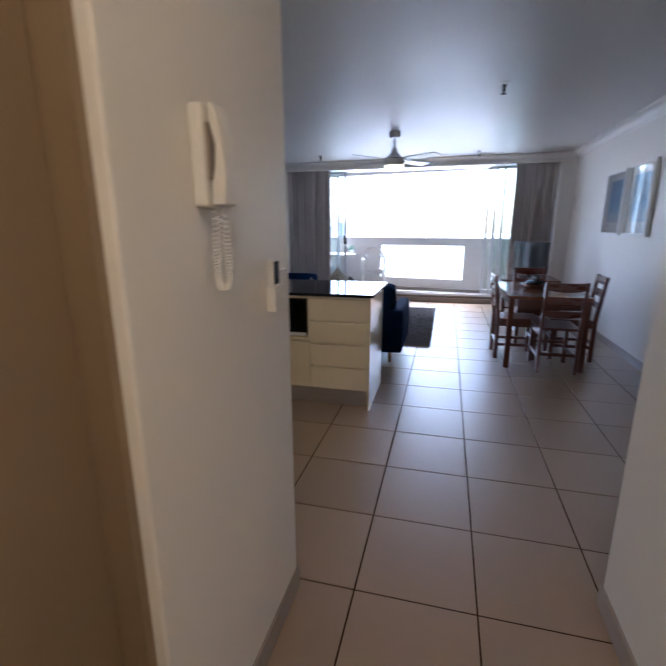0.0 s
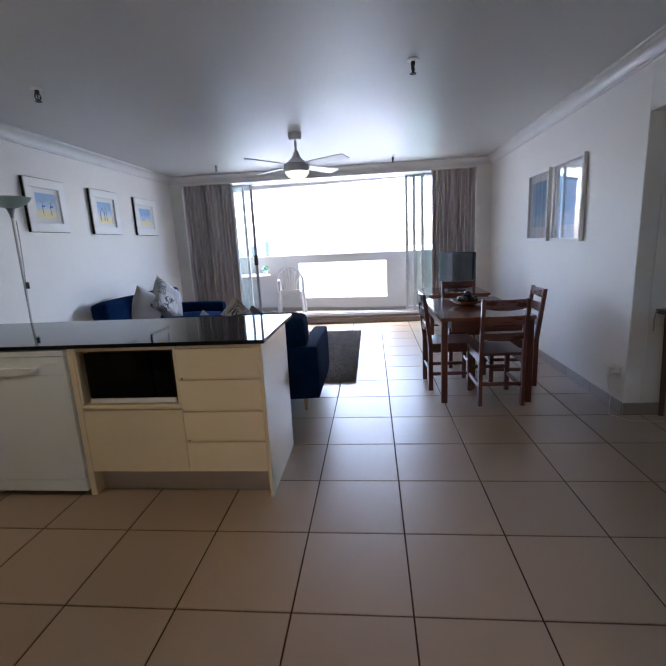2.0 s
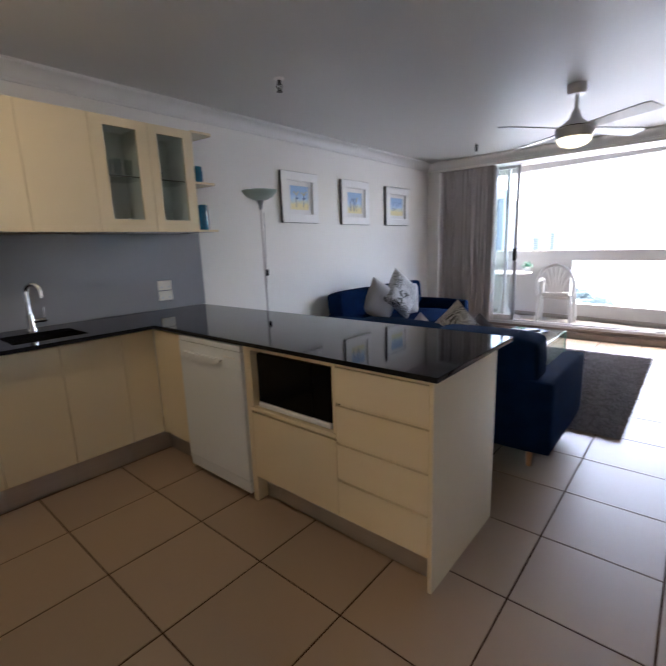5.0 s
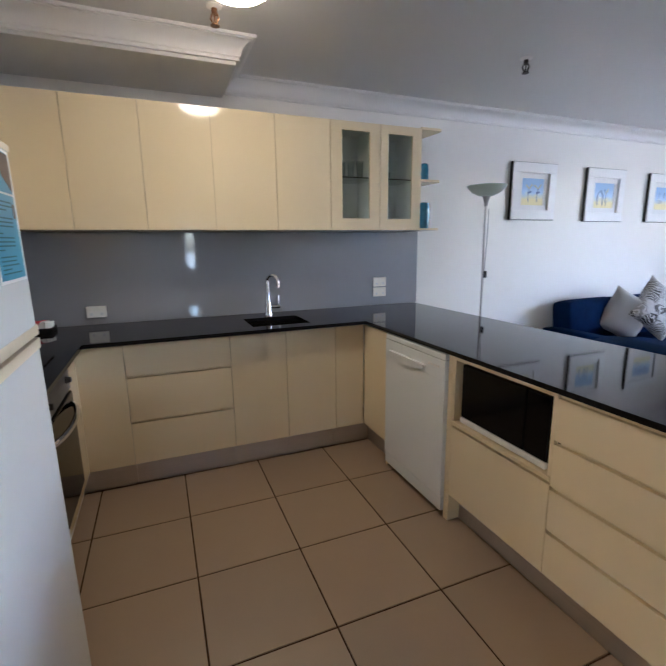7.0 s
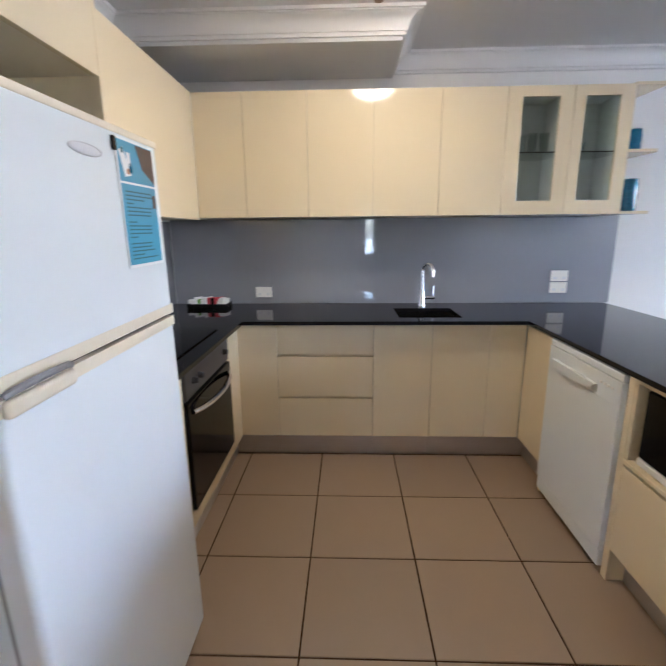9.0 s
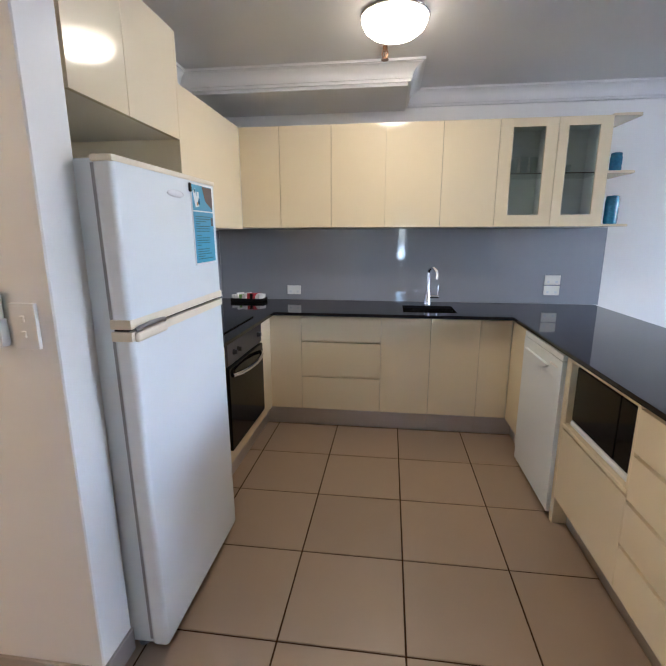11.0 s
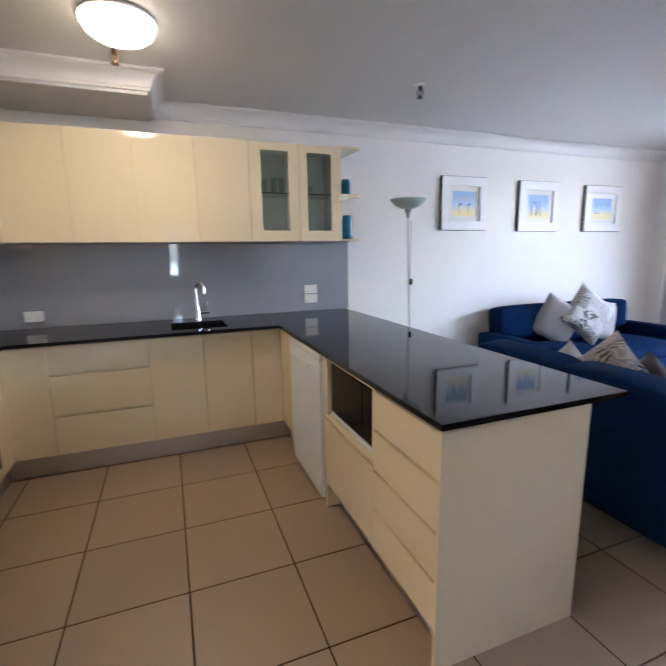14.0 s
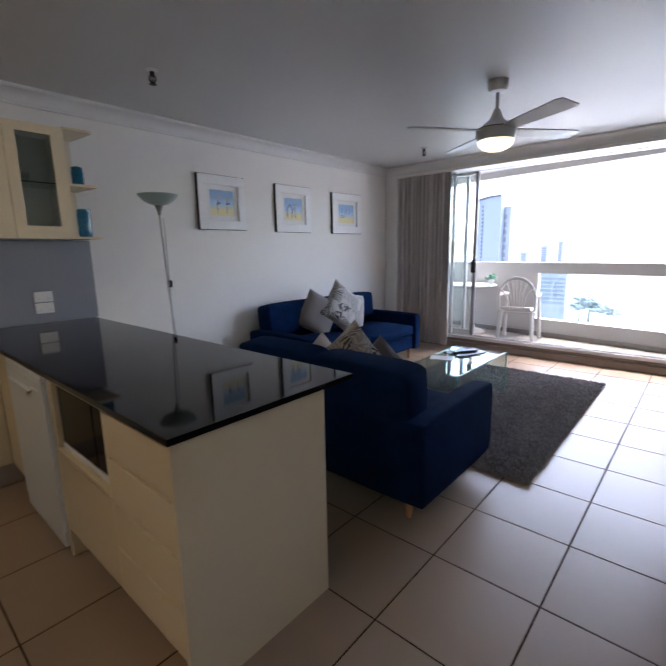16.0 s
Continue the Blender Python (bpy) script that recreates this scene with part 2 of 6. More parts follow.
M_PICGLASS = pane_glass("picture_glass", (0.98, 0.98, 0.98), 1.25, ior=1.75)
M_FROST = mat("frosted_green_glass", (0.42, 0.52, 0.48), 0.35, vary=0.03)
M_LIGHTWARM = glow("warm_dome", (1.0, 0.86, 0.52), 0.14)
M_LIGHTKIT = glow("kitchen_dome", (1.0, 0.81, 0.57), 1.7)
M_LIGHTRIM = glow("kitchen_dome_rim", (1.0, 0.81, 0.57), 0.36)
M_FAN = mat("brushed_nickel_paint", (0.58, 0.58, 0.59), 0.3, metal=0.3, vary=0.04)
M_MAT = mat("white_mat_board", (0.82, 0.82, 0.81), 0.7, vary=0.01)
M_PICFRAME = mat("white_wash_frame", (0.86, 0.86, 0.85), 0.5, vary=0.03, scale=9)
M_BLUEPRINT = sea_print("blue_abstract_print", (0.10, 0.28, 0.52), (0.45, 0.58, 0.70), (0.14, 0.36, 0.62), 0.3)
M_BEACH = sea_print("beach_watercolour")
M_INKBLUE = mat("ink_blue", (0.20, 0.27, 0.46), 0.6, vary=0.2, scale=40)
M_INKYEL = mat("ink_yellow", (0.7, 0.6, 0.3), 0.6)
M_POSTER = mat("teal_print", (0.08, 0.34, 0.52), 0.3, vary=0.05)
M_POSTERW = mat("white_print", (0.8, 0.82, 0.82), 0.3)
M_POSTERB = mat("dark_print", (0.08, 0.05, 0.045), 0.3, vary=0.2)
M_INK = mat("grey_ink", (0.05, 0.16, 0.2), 0.5)
M_BLUECAN = mat("blue_glass_jar", (0.03, 0.24, 0.36), 0.1, vary=0.3, scale=55, second=(0.004, 0.05, 0.15))
M_TUMBLER = pane_glass("tumbler_glass", (0.9, 0.93, 0.93), ior=1.9)
M_CUSHG = fabric("grey_linen", (0.46, 0.44, 0.41), (0.38, 0.36, 0.34), 700)
M_LEAF = leaf_print("fern_print")
M_DARKCUSH = fabric("charcoal_cushion", (0.10, 0.09, 0.09), (0.06, 0.055, 0.055), 500)
M_POT = mat("white_pot", (0.75, 0.75, 0.72), 0.4)
M_PLANT = mat("plant_green", (0.03, 0.24, 0.12), 0.5, vary=0.3, scale=30)
M_RENDER = mat("white_render", (0.48, 0.46, 0.435), 0.7, vary=0.03, scale=2, bump=0.3)
M_TERRA = mat("beige_balcony_tile", (0.28, 0.25, 0.22), 0.4, vary=0.05, per_object=0.05)
M_RESIN = mat("white_resin", (0.55, 0.535, 0.51), 0.35, vary=0.02)
M_FACADE = mat("pale_blue_facade", (0.15, 0.17, 0.20), 0.6, vary=0.04, scale=0.1)
M_FACADE2 = mat("pale_concrete_facade", (0.21, 0.22, 0.23), 0.8, vary=0.05, scale=0.1)
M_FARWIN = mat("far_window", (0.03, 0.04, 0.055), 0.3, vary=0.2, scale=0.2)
# paler copy of far_window: distance haze is mixed into the colour
M_FARWIN2 = mat("haze_toned_window", (0.12, 0.14, 0.16), 0.5, vary=0.2, scale=0.2)
# leaf and trunk tone, greyed to carry the haze of distance
M_TREE = mat("hazed_tree", (0.20, 0.235, 0.225), 0.8, vary=0.2, scale=2, island=0.25)
M_GROUND = mat("far_land", (0.40, 0.42, 0.42), 0.9, vary=0.15, scale=0.01)
M_ENTRY = mat("tan_door_paint", (0.26, 0.19, 0.115), 0.45, vary=0.03, scale=2)
M_LIGHTHALL = glow("hall_dome", (1.0, 0.72, 0.43), 3.0)
M_COPPER = mat("aged_copper", (0.16, 0.085, 0.045), 0.3, metal=0.8, vary=0.1)


# ---- building helpers ----
OFF = {}


def thing(name, loc, label, category, group="", kind=""):
    ob = new(name)
    ob.empty_display_size = 0.1
    ob.location = loc
    OFF[ob.name] = Vector(loc)
    return tagged(ob, label, category, group, kind)


def even_normals(me, limit=math.cos(radians(38))):
    """Smooth shading weighted by area, so that flat faces stay flat beside their rounded edges."""
    polys = me.polygons
    n, area = [p.normal.copy() for p in polys], [p.area for p in polys]
    round_v = [[] for _ in me.vertices]
    for p in polys:
        for v in p.vertices:
            round_v[v].append(p.index)
    out = []
    for p in polys:
        k = n[p.index]
        for v in p.vertices:
            s = Vector((0, 0, 0))
            for q in round_v[v]:
                if n[q].dot(k) > limit:
                    s += n[q] * area[q]
            out.append(s.normalized() if s.length > 0 else k)
    me.normals_split_custom_set(out)


def part(name, bm, material, parent=None, label="", smooth=True):
    """One bmesh, given in world metres (or in the thing's own metres when it stands at 0,0,0), as one mesh object."""
    if parent is not None:
        bmesh.ops.translate(bm, verts=bm.verts, vec=-OFF[parent.name])
    bmesh.ops.recalc_face_normals(bm, faces=bm.faces)
    me = bpy.data.meshes.new(name)
    bm.to_mesh(me)
    bm.free()
    me.materials.append(material)
    if smooth:
        me.polygons.foreach_set("use_smooth", [True] * len(me.polygons))
        even_normals(me)
    ob = new(name, me)
    if parent is not None:
        ob.parent = parent
        OFF[ob.name] = OFF[parent.name]
    else:
        OFF[ob.name] = Vector((0, 0, 0))
    if label:
        ob["label"] = label
    return ob


def box(bm, x0, x1, y0, y1, z0, z1, bev=0.0, seg=1, m=None):
    got = bmesh.ops.create_cube(bm, size=1.0)["verts"]
    for v in got:
        v.co = Vector(((x0 + x1) / 2 + v.co.x * (x1 - x0), (y0 + y1) / 2 + v.co.y * (y1 - y0), (z0 + z1) / 2 + v.co.z * (z1 - z0)))
    if bev:
        edges = list({e for v in got for e in v.link_edges})
        res = bmesh.ops.bevel(bm, geom=edges, offset=bev, segments=seg, affect="EDGES", profile=0.5)
        got = list({v for f in res["faces"] for v in f.verts})
    if m is not None:
        bmesh.ops.transform(bm, matrix=m, verts=got)
    return bm


def B(x0, x1, y0, y1, z0, z1, bev=0.0, seg=1):
    return box(bmesh.new(), x0, x1, y0, y1, z0, z1, bev, seg)


def rod(bm, p0, p1, r0, r1=None, seg=14):
    p0, p1 = Vector(p0), Vector(p1)
    d = p1 - p0
    got = bmesh.ops.create_cone(bm, cap_ends=True, segments=seg, radius1=r0, radius2=r0 if r1 is None else r1, depth=d.length)["verts"]
    bmesh.ops.transform(bm, matrix=Matrix.Translation((p0 + p1) / 2) @ d.to_track_quat("Z", "Y").to_matrix().to_4x4(), verts=got)
    return bm


def lathe(bm, cx, cy, profile, seg=32, m=None):
    rings, made = [], []
    for r, z in profile:
        ring = [bm.verts.new((cx + max(r, 1e-4) * math.cos(2 * math.pi * k / seg), cy + max(r, 1e-4) * math.sin(2 * math.pi * k / seg), z)) for k in range(seg)]
        rings.append(ring)
        made += ring
    for a, b in zip(rings, rings[1:]):
        for k in range(seg):
            bm.faces.new((a[k], a[(k + 1) % seg], b[(k + 1) % seg], b[k]))
    for ring, (r, z) in ((rings[0], profile[0]), (rings[-1], profile[-1])):
        bm.faces.new(ring)
    if m is not None:
        bmesh.ops.transform(bm, matrix=m, verts=made)
    return bm


def tube(bm, pts, r, seg=8):
    pts = [Vector(p) for p in pts]
    rings = []
    side = None
    for n, p in enumerate(pts):
        d = (pts[min(n + 1, len(pts) - 1)] - pts[max(n - 1, 0)]).normalized()
        if side is None:
            side = d.orthogonal().normalized()
        side = (side - d * side.dot(d)).normalized()
        up = d.cross(side)
        rings.append([bm.verts.new(p + r * (math.cos(2 * math.pi * k / seg) * side + math.sin(2 * math.pi * k / seg) * up)) for k in range(seg)])
    for a, b in zip(rings, rings[1:]):
        for k in range(seg):
            bm.faces.new((a[k], a[(k + 1) % seg], b[(k + 1) % seg], b[k]))
    bm.faces.new(rings[0])
    bm.faces.new(rings[-1])
    return bm


def prism(bm, pts, lift):
    """A polygon of 3D points pushed along the vector lift."""
    low = [bm.verts.new(p) for p in pts]
    high = [bm.verts.new(Vector(p) + Vector(lift)) for p in pts]
    bm.faces.new(low)
    bm.faces.new(high)
    for k in range(len(pts)):
        bm.faces.new((low[k], low[(k + 1) % len(pts)], high[(k + 1) % len(pts)], high[k]))
    return bm


def soft(bm, x0, x1, y0, y1, z0, z1, p=7.0, cuts=9, puff=0.0, m=None):
    """An upholstered block: rounded like a superellipsoid, swollen on its faces."""
    got = bmesh.ops.create_cube(bm, size=2.0)["verts"]
    edges = list({e for v in got for e in v.link_edges})
    bmesh.ops.subdivide_edges(bm, edges=edges, cuts=cuts, use_grid_fill=True)
    got = [v for v in bm.verts if not v.tag]
    half = Vector(((x1 - x0) / 2, (y1 - y0) / 2, (z1 - z0) / 2))
    mid = Vector(((x1 + x0) / 2, (y1 + y0) / 2, (z1 + z0) / 2))
    small = min(half)
    for v in got:
        c = v.co.copy()
        big = max(abs(t) for t in c)
        s = big / (sum(abs(t) ** p for t in c) ** (1 / p))
        q = c * s
        # squeeze the rounding towards the ends of long sides
        out = Vector([0, 0, 0])
        for a in range(3):
            k = half[a]
            edge = abs(c[a]) - abs(q[a])
            out[a] = math.copysign(k * abs(c[a]) - edge * small * 1.6, c[a]) if abs(c[a]) > 1e-6 else 0
            if puff and abs(abs(c[a]) - 1) < 1e-4:
                others = [c[b] for b in range(3) if b != a]
                out[a] += math.copysign(puff * (1 - others[0] ** 2) * (1 - others[1] ** 2), c[a])
        v.co = mid + out
        v.tag = True
    if m is not None:
        bmesh.ops.transform(bm, matrix=m, verts=got)
    return bm


def throw(size, thick, m, n=16):
    """A scatter cushion with pinched corners, in the xz plane, at the pose m."""
    bm = bmesh.new()
    grid = {}
    for s in (1, -1):
        for i in range(n + 1):
            for j in range(n + 1):
                u, w = 2 * i / n - 1, 2 * j / n - 1
                rim = abs(abs(u) - 1) < 1e-6 or abs(abs(w) - 1) < 1e-6
                if rim and s == -1:
                    grid[s, i, j] = grid[1, i, j]
                    continue
                pinch = 1 - 0.07 * (1 - abs(u) ** 2) * abs(w) ** 4 - 0.07 * (1 - abs(w) ** 2) * abs(u) ** 4
                t = thick / 2 * max(0, (1 - u ** 4) * (1 - w ** 4)) ** 0.55
                t += 0.006 * noise.noise(Vector((u * 2.5, w * 2.5, size * 9 + s))) * (0 if rim else 1)
                grid[s, i, j] = bm.verts.new((u * size / 2 * pinch, s * t, w * size / 2 * pinch))
    for s in (1, -1):
        for i in range(n):
            for j in range(n):
                q = [grid[s, i, j], grid[s, i + 1, j], grid[s, i + 1, j + 1], grid[s, i, j + 1]]
                bm.faces.new(q if s == 1 else q[::-1])
    bmesh.ops.transform(bm, matrix=m, verts=bm.verts)
    return bm


def share(name, me, loc, parent, rz=0.0):
    """Another object on a mesh that is there already, for alike pieces."""
    ob = new(name, me)
    ob.parent = parent
    ob.location = Vector(loc) - OFF[parent.name]
    ob.rotation_euler = (0, 0, rz)
    return ob

# ---- structure ----
CEIL = 2.45
XW, XE = -2.80, 2.13
YS, YN = -1.98, 5.05


def structure(name, bm, material, label, category, smooth=False):
    return tagged(part(name, bm, material, None, "", smooth), label, category, kind="structure")


structure("wall_west", B(XW - 0.15, XW, -2.2, 5.45, 0, CEIL), M_WALL, "long off-white painted wall behind the blue sofa", "wall")
structure("wall_kitchen", B(XW, -0.33, YS - 0.15, YS, 0, CEIL), M_WALL, "off-white wall behind oven and fridge", "wall")
hw = B(-0.362, -0.218, -2.12, -1.385, 0, CEIL, 0.004)
box(hw, -0.33, -0.218, -4.2, -2.95, 0, CEIL)
box(hw, -0.33, -0.218, -2.95, -2.12, 2.06, CEIL)
structure("wall_hall_west", hw, M_WALL, "off-white hall wall that ends beside the fridge", "wall")
structure("wall_hall_east", B(0.885, 1.02, -4.2, -1.195, 0, CEIL, 0.004), M_WALL, "off-white hall wall with a clean outside corner", "wall")
structure("wall_hall_end", B(-0.33, 1.02, -4.35, -4.2, 0, CEIL), M_WALL, "plain wall closing the entry hall", "wall")
structure("wall_south", B(1.02, XE + 0.12, -1.315, -1.195, 0, CEIL), M_WALL, "plain off-white wall beside the hall", "wall")
we = B(XE, XE + 0.12, 1.36, 5.45, 0, CEIL, 0.004)
box(we, XE, XE + 0.12, -1.195, -0.5, 0, CEIL)
box(we, XE, XE + 0.12, -0.5, 1.36, 2.05, CEIL)
structure("wall_east", we, M_WALL, "off-white wall with two blue prints and a passage opening", "wall")
al = B(XE + 0.12, 3.9, 1.36, 1.5, 0, 2.45)
box(al, XE + 0.12, 3.9, -0.62, -0.5, 0, 2.45)
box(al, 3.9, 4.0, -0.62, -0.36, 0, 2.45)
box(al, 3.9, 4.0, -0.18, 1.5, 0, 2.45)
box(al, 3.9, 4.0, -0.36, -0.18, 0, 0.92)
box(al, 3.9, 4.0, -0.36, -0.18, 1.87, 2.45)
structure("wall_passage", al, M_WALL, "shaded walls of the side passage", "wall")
wnth = B(XW, -2.61, YN, 5.45, 0, CEIL, 0.003)
box(wnth, 1.91, XE, YN, 5.45, 0, CEIL, 0.003)
box(wnth, -2.61, 1.91, YN, 5.45, 2.315, CEIL)
structure("wall_north", wnth, M_WALL, "window wall with short nibs and a header", "wall")
cl = B(XW - 0.15, XE + 0.12, -2.2, 5.45, CEIL, CEIL + 0.15)
box(cl, -0.5, 1.1, -4.35, -2.2, CEIL, CEIL + 0.15)
box(cl, XE + 0.12, 4.0, -0.62, 1.5, CEIL, CEIL + 0.15)
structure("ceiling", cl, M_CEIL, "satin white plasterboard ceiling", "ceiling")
bk = B(XW, -2.25, YS, -0.457, 2.325, CEIL)
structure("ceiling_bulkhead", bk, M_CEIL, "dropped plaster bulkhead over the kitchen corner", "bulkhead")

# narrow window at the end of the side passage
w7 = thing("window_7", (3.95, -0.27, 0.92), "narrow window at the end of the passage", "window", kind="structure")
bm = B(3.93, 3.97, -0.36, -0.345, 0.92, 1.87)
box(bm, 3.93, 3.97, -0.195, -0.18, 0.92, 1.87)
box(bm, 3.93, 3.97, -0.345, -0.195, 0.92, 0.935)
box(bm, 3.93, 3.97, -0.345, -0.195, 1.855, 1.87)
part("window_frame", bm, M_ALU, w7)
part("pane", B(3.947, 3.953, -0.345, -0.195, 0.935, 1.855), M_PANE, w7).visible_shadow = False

# cornice: a cove section, out from the wall (a) and down from the ceiling (d)
COVE = [(0, 0), (0.098, 0), (0.098, 0.015), (0.084, 0.015), (0.084, 0.019), (0.070, 0.022), (0.054, 0.031), (0.040, 0.044), (0.030, 0.060), (0.025, 0.078), (0.024, 0.088), (0.016, 0.088), (0.016, 0.106), (0, 0.106)]


def cornice(name, start, end, out):
    start, end, out = Vector(start), Vector(end), Vector(out)
    bm = bmesh.new()
    prism(bm, [start + out * a - Vector((0, 0, d)) for a, d in COVE], end - start)
    return structure(name, bm, M_CORN, "white coved plaster cornice", "cornice", True)


cornice("trim_cornice_west", (XW, -0.457, CEIL), (XW, YN, CEIL), (1, 0, 0))
cornice("trim_cornice_east", (XE, -1.195, CEIL), (XE, YN, CEIL), (-1, 0, 0))
cornice("trim_cornice_north", (XW, YN, CEIL), (XE, YN, CEIL), (0, -1, 0))
bm = bmesh.new()
rows = [[bm.verts.new(q) for q in ((-2.25 + a, YS, CEIL - d), (-2.25 + a, -0.457 + a, CEIL - d), (XW, -0.457 + a, CEIL - d))] for a, d in COVE]
for r0, r1 in zip(rows, rows[1:] + rows[:1]):
    for k in range(2):
        bm.faces.new((r0[k], r0[k + 1], r1[k + 1], r1[k]))
for k in (0, 2):
    bm.faces.new([r[k] for r in rows])
structure("trim_cornice_bulkhead", bm, M_CORN, "white coved plaster cornice mitred round the bulkhead", "cornice", True)
cornice("trim_cornice_south", (0.885, -1.195, CEIL), (XE, -1.195, CEIL), (0, 1, 0))
cornice("trim_cornice_kitchen", (-2.25, YS, CEIL), (-0.33, YS, CEIL), (0, 1, 0))

# door recess in the hall
d1 = tagged(thing("door_1", (-0.30, -2.54, 0), "closed brown door set back in the hall wall", "door", kind="structure"))
part("door_leaf", B(-0.345, -0.305, -2.93, -2.14, 0.01, 2.04, 0.003), M_ENTRY, d1)
bm = B(-0.33, -0.245, -2.14, -2.118, 0, 2.06)
box(bm, -0.33, -0.245, -2.952, -2.93, 0, 2.06)
part("door_frame", bm, M_ENTRY, d1)
bm = rod(bmesh.new(), (-0.305, -2.86, 1.0), (-0.25, -2.86, 1.0), 0.01)
rod(bm, (-0.255, -2.86, 1.0), (-0.255, -2.74, 1.0), 0.009)
part("door_handle", bm, M_CHROME, d1, "chrome lever handle")

# ---- balcony ----
PA = math.atan2(-0.17, 1.0)


def py(x):
    """The line of the parapet's inner face."""
    return 6.30 - 0.17 * (x + 1)


def slanted(bm, x0, x1, depth, z0, z1):
    prism(bm, [(x0, py(x0), z0), (x1, py(x1), z0), (x1, py(x1) + depth, z0), (x0, py(x0) + depth, z0)], (0, 0, z1 - z0))
    return bm


bm = bmesh.new()
prism(bm, [(-3.3, 5.45, -0.05), (2.6, 5.45, -0.05), (2.6, py(2.6) + 0.15, -0.05), (-3.3, py(-3.3) + 0.15, -0.05)], (0, 0, 0.14))
balcony = structure("balcony_floor", bm, M_GROUT, "balcony slab under beige tiles", "floor")
bm = bmesh.new()
slanted(bm, -3.3, 2.6, 0.14, 0.985, 1.135)
slanted(bm, -3.3, 2.6, 0.14, 0.09, 0.335)
slanted(bm, -3.3, -1.05, 0.14, 0.335, 0.985)
slanted(bm, 0.59, 2.6, 0.14, 0.335, 0.985)
structure("balcony_parapet", bm, M_RENDER, "white rendered balcony parapet with a long glazed slot", "parapet")
bm = slanted(bmesh.new(), -3.3, 2.6, 0.02, 0.09, 0.155)
bmesh.ops.translate(bm, verts=bm.verts, vec=(0, -0.022, 0))
structure("balcony_skirting", bm, M_TERRA, "beige tiled skirting along the parapet", "skirting")
w3 = thing("window_3", (-0.23, py(-0.23) + 0.07, 0.3), "fixed glass in the parapet slot", "window", kind="structure")
bm = bmesh.new()
prism(bm, [(-1.05, py(-1.05) + 0.06, 0.335), (0.59, py(0.59) + 0.06, 0.335), (0.59, py(0.59) + 0.07, 0.335), (-1.05, py(-1.05) + 0.07, 0.335)], (0, 0, 0.65))
part("pane", bm, M_PANE, w3).visible_shadow = False
bm = bmesh.new()
prism(bm, [(-3.3, 5.45, 2.46), (2.6, 5.45, 2.46), (2.6, py(2.6) + 0.3, 2.46), (-3.3, py(-3.3) + 0.3, 2.46)], (0, 0, 0.2))
bl = slanted(bm, -3.3, 2.6, 0.25, 2.365, 2.46)
structure("balcony_ceiling", bm, M_RENDER, "white balcony soffit with a downturned edge beam", "ceiling")
bm = B(-3.45, -3.3, 5.45, 6.9, -0.05, 2.66)
box(bm, 2.6, 2.75, 5.45, 6.1, -0.05, 2.66)
structure("balcony_side_walls", bm, M_RENDER, "white rendered side walls of the balcony", "wall")

# raised sill and the sliding doors
bm = B(-2.61, 1.91, 5.335, 5.46, 0, 0.125, 0.004)
box(bm, -2.61, 1.91, 5.30, 5.335, 0, 0.085, 0.004)
structure("window_sill_step", bm, M_SILLTILE, "brown tiled step under the sliding doors", "step")
bm = B(-2.61, 1.91, 5.325, 5.45, 0.125, 0.165, 0.003)
box(bm, -2.61, 1.91, 5.352, 5.36, 0.165, 0.18)
box(bm, -2.61, 1.91, 5.40, 5.408, 0.165, 0.18)
box(bm, -2.61, 1.91, 5.33, 5.45, 2.31, 2.335)
structure("window_track", bm, M_ALU, "pale aluminium track of the sliding doors", "door track")


def sliding(name, x0, x1, y, label, handle=False, inner=M_ALU):
    w = thing(name, ((x0 + x1) / 2, y, 0.18), label, "sliding door", kind="structure")
    s = 0.045
    part("stile", B(x0, x0 + s, y - 0.018, y + 0.018, 0.18, 2.31, 0.003), inner, w)
    part("stile", B(x1 - s, x1, y - 0.018, y + 0.018, 0.18, 2.31, 0.003), M_ALUDARK if handle else inner, w)
    part("rail", B(x0 + s, x1 - s, y - 0.016, y + 0.016, 0.18, 0.25, 0.003), inner, w)
    part("rail", B(x0 + s, x1 - s, y - 0.016, y + 0.016, 2.282, 2.31, 0.003), inner, w)
    part("pane", B(x0 + s, x1 - s, y - 0.003, y + 0.003, 0.25, 2.282), M_GREENPANE, w).visible_shadow = False
    if handle:
        h = part("handle", B(x1 - 0.05, x1 + 0.012, y - 0.06, y - 0.02, 1.03, 1.20, 0.008, 2), M_BLACK, w, "black pull handle")
        part("latch", B(x1 - 0.035, x1 - 0.01, y - 0.068, y - 0.06, 1.09, 1.13, 0.003), M_BLACK, h)


sliding("window_1", -2.53, -1.565, 5.37, "glazed sliding door pushed open behind the curtain", True)
sliding("window_2", -2.50, -1.715, 5.42, "second glazed sliding door panel")
sliding("window_8", -2.51, -1.862, 5.335, "third glazed sliding panel behind the curtain")
sliding("window_4", 0.885, 1.86, 5.42, "fixed glazed door panel beside the curtain")
sliding("window_6", 1.125, 1.84, 5.333, "innermost sliding glazed panel half behind the curtain")
sliding("window_5", 1.0, 1.85, 5.37, "sliding glazed panel stacked beside the curtain")


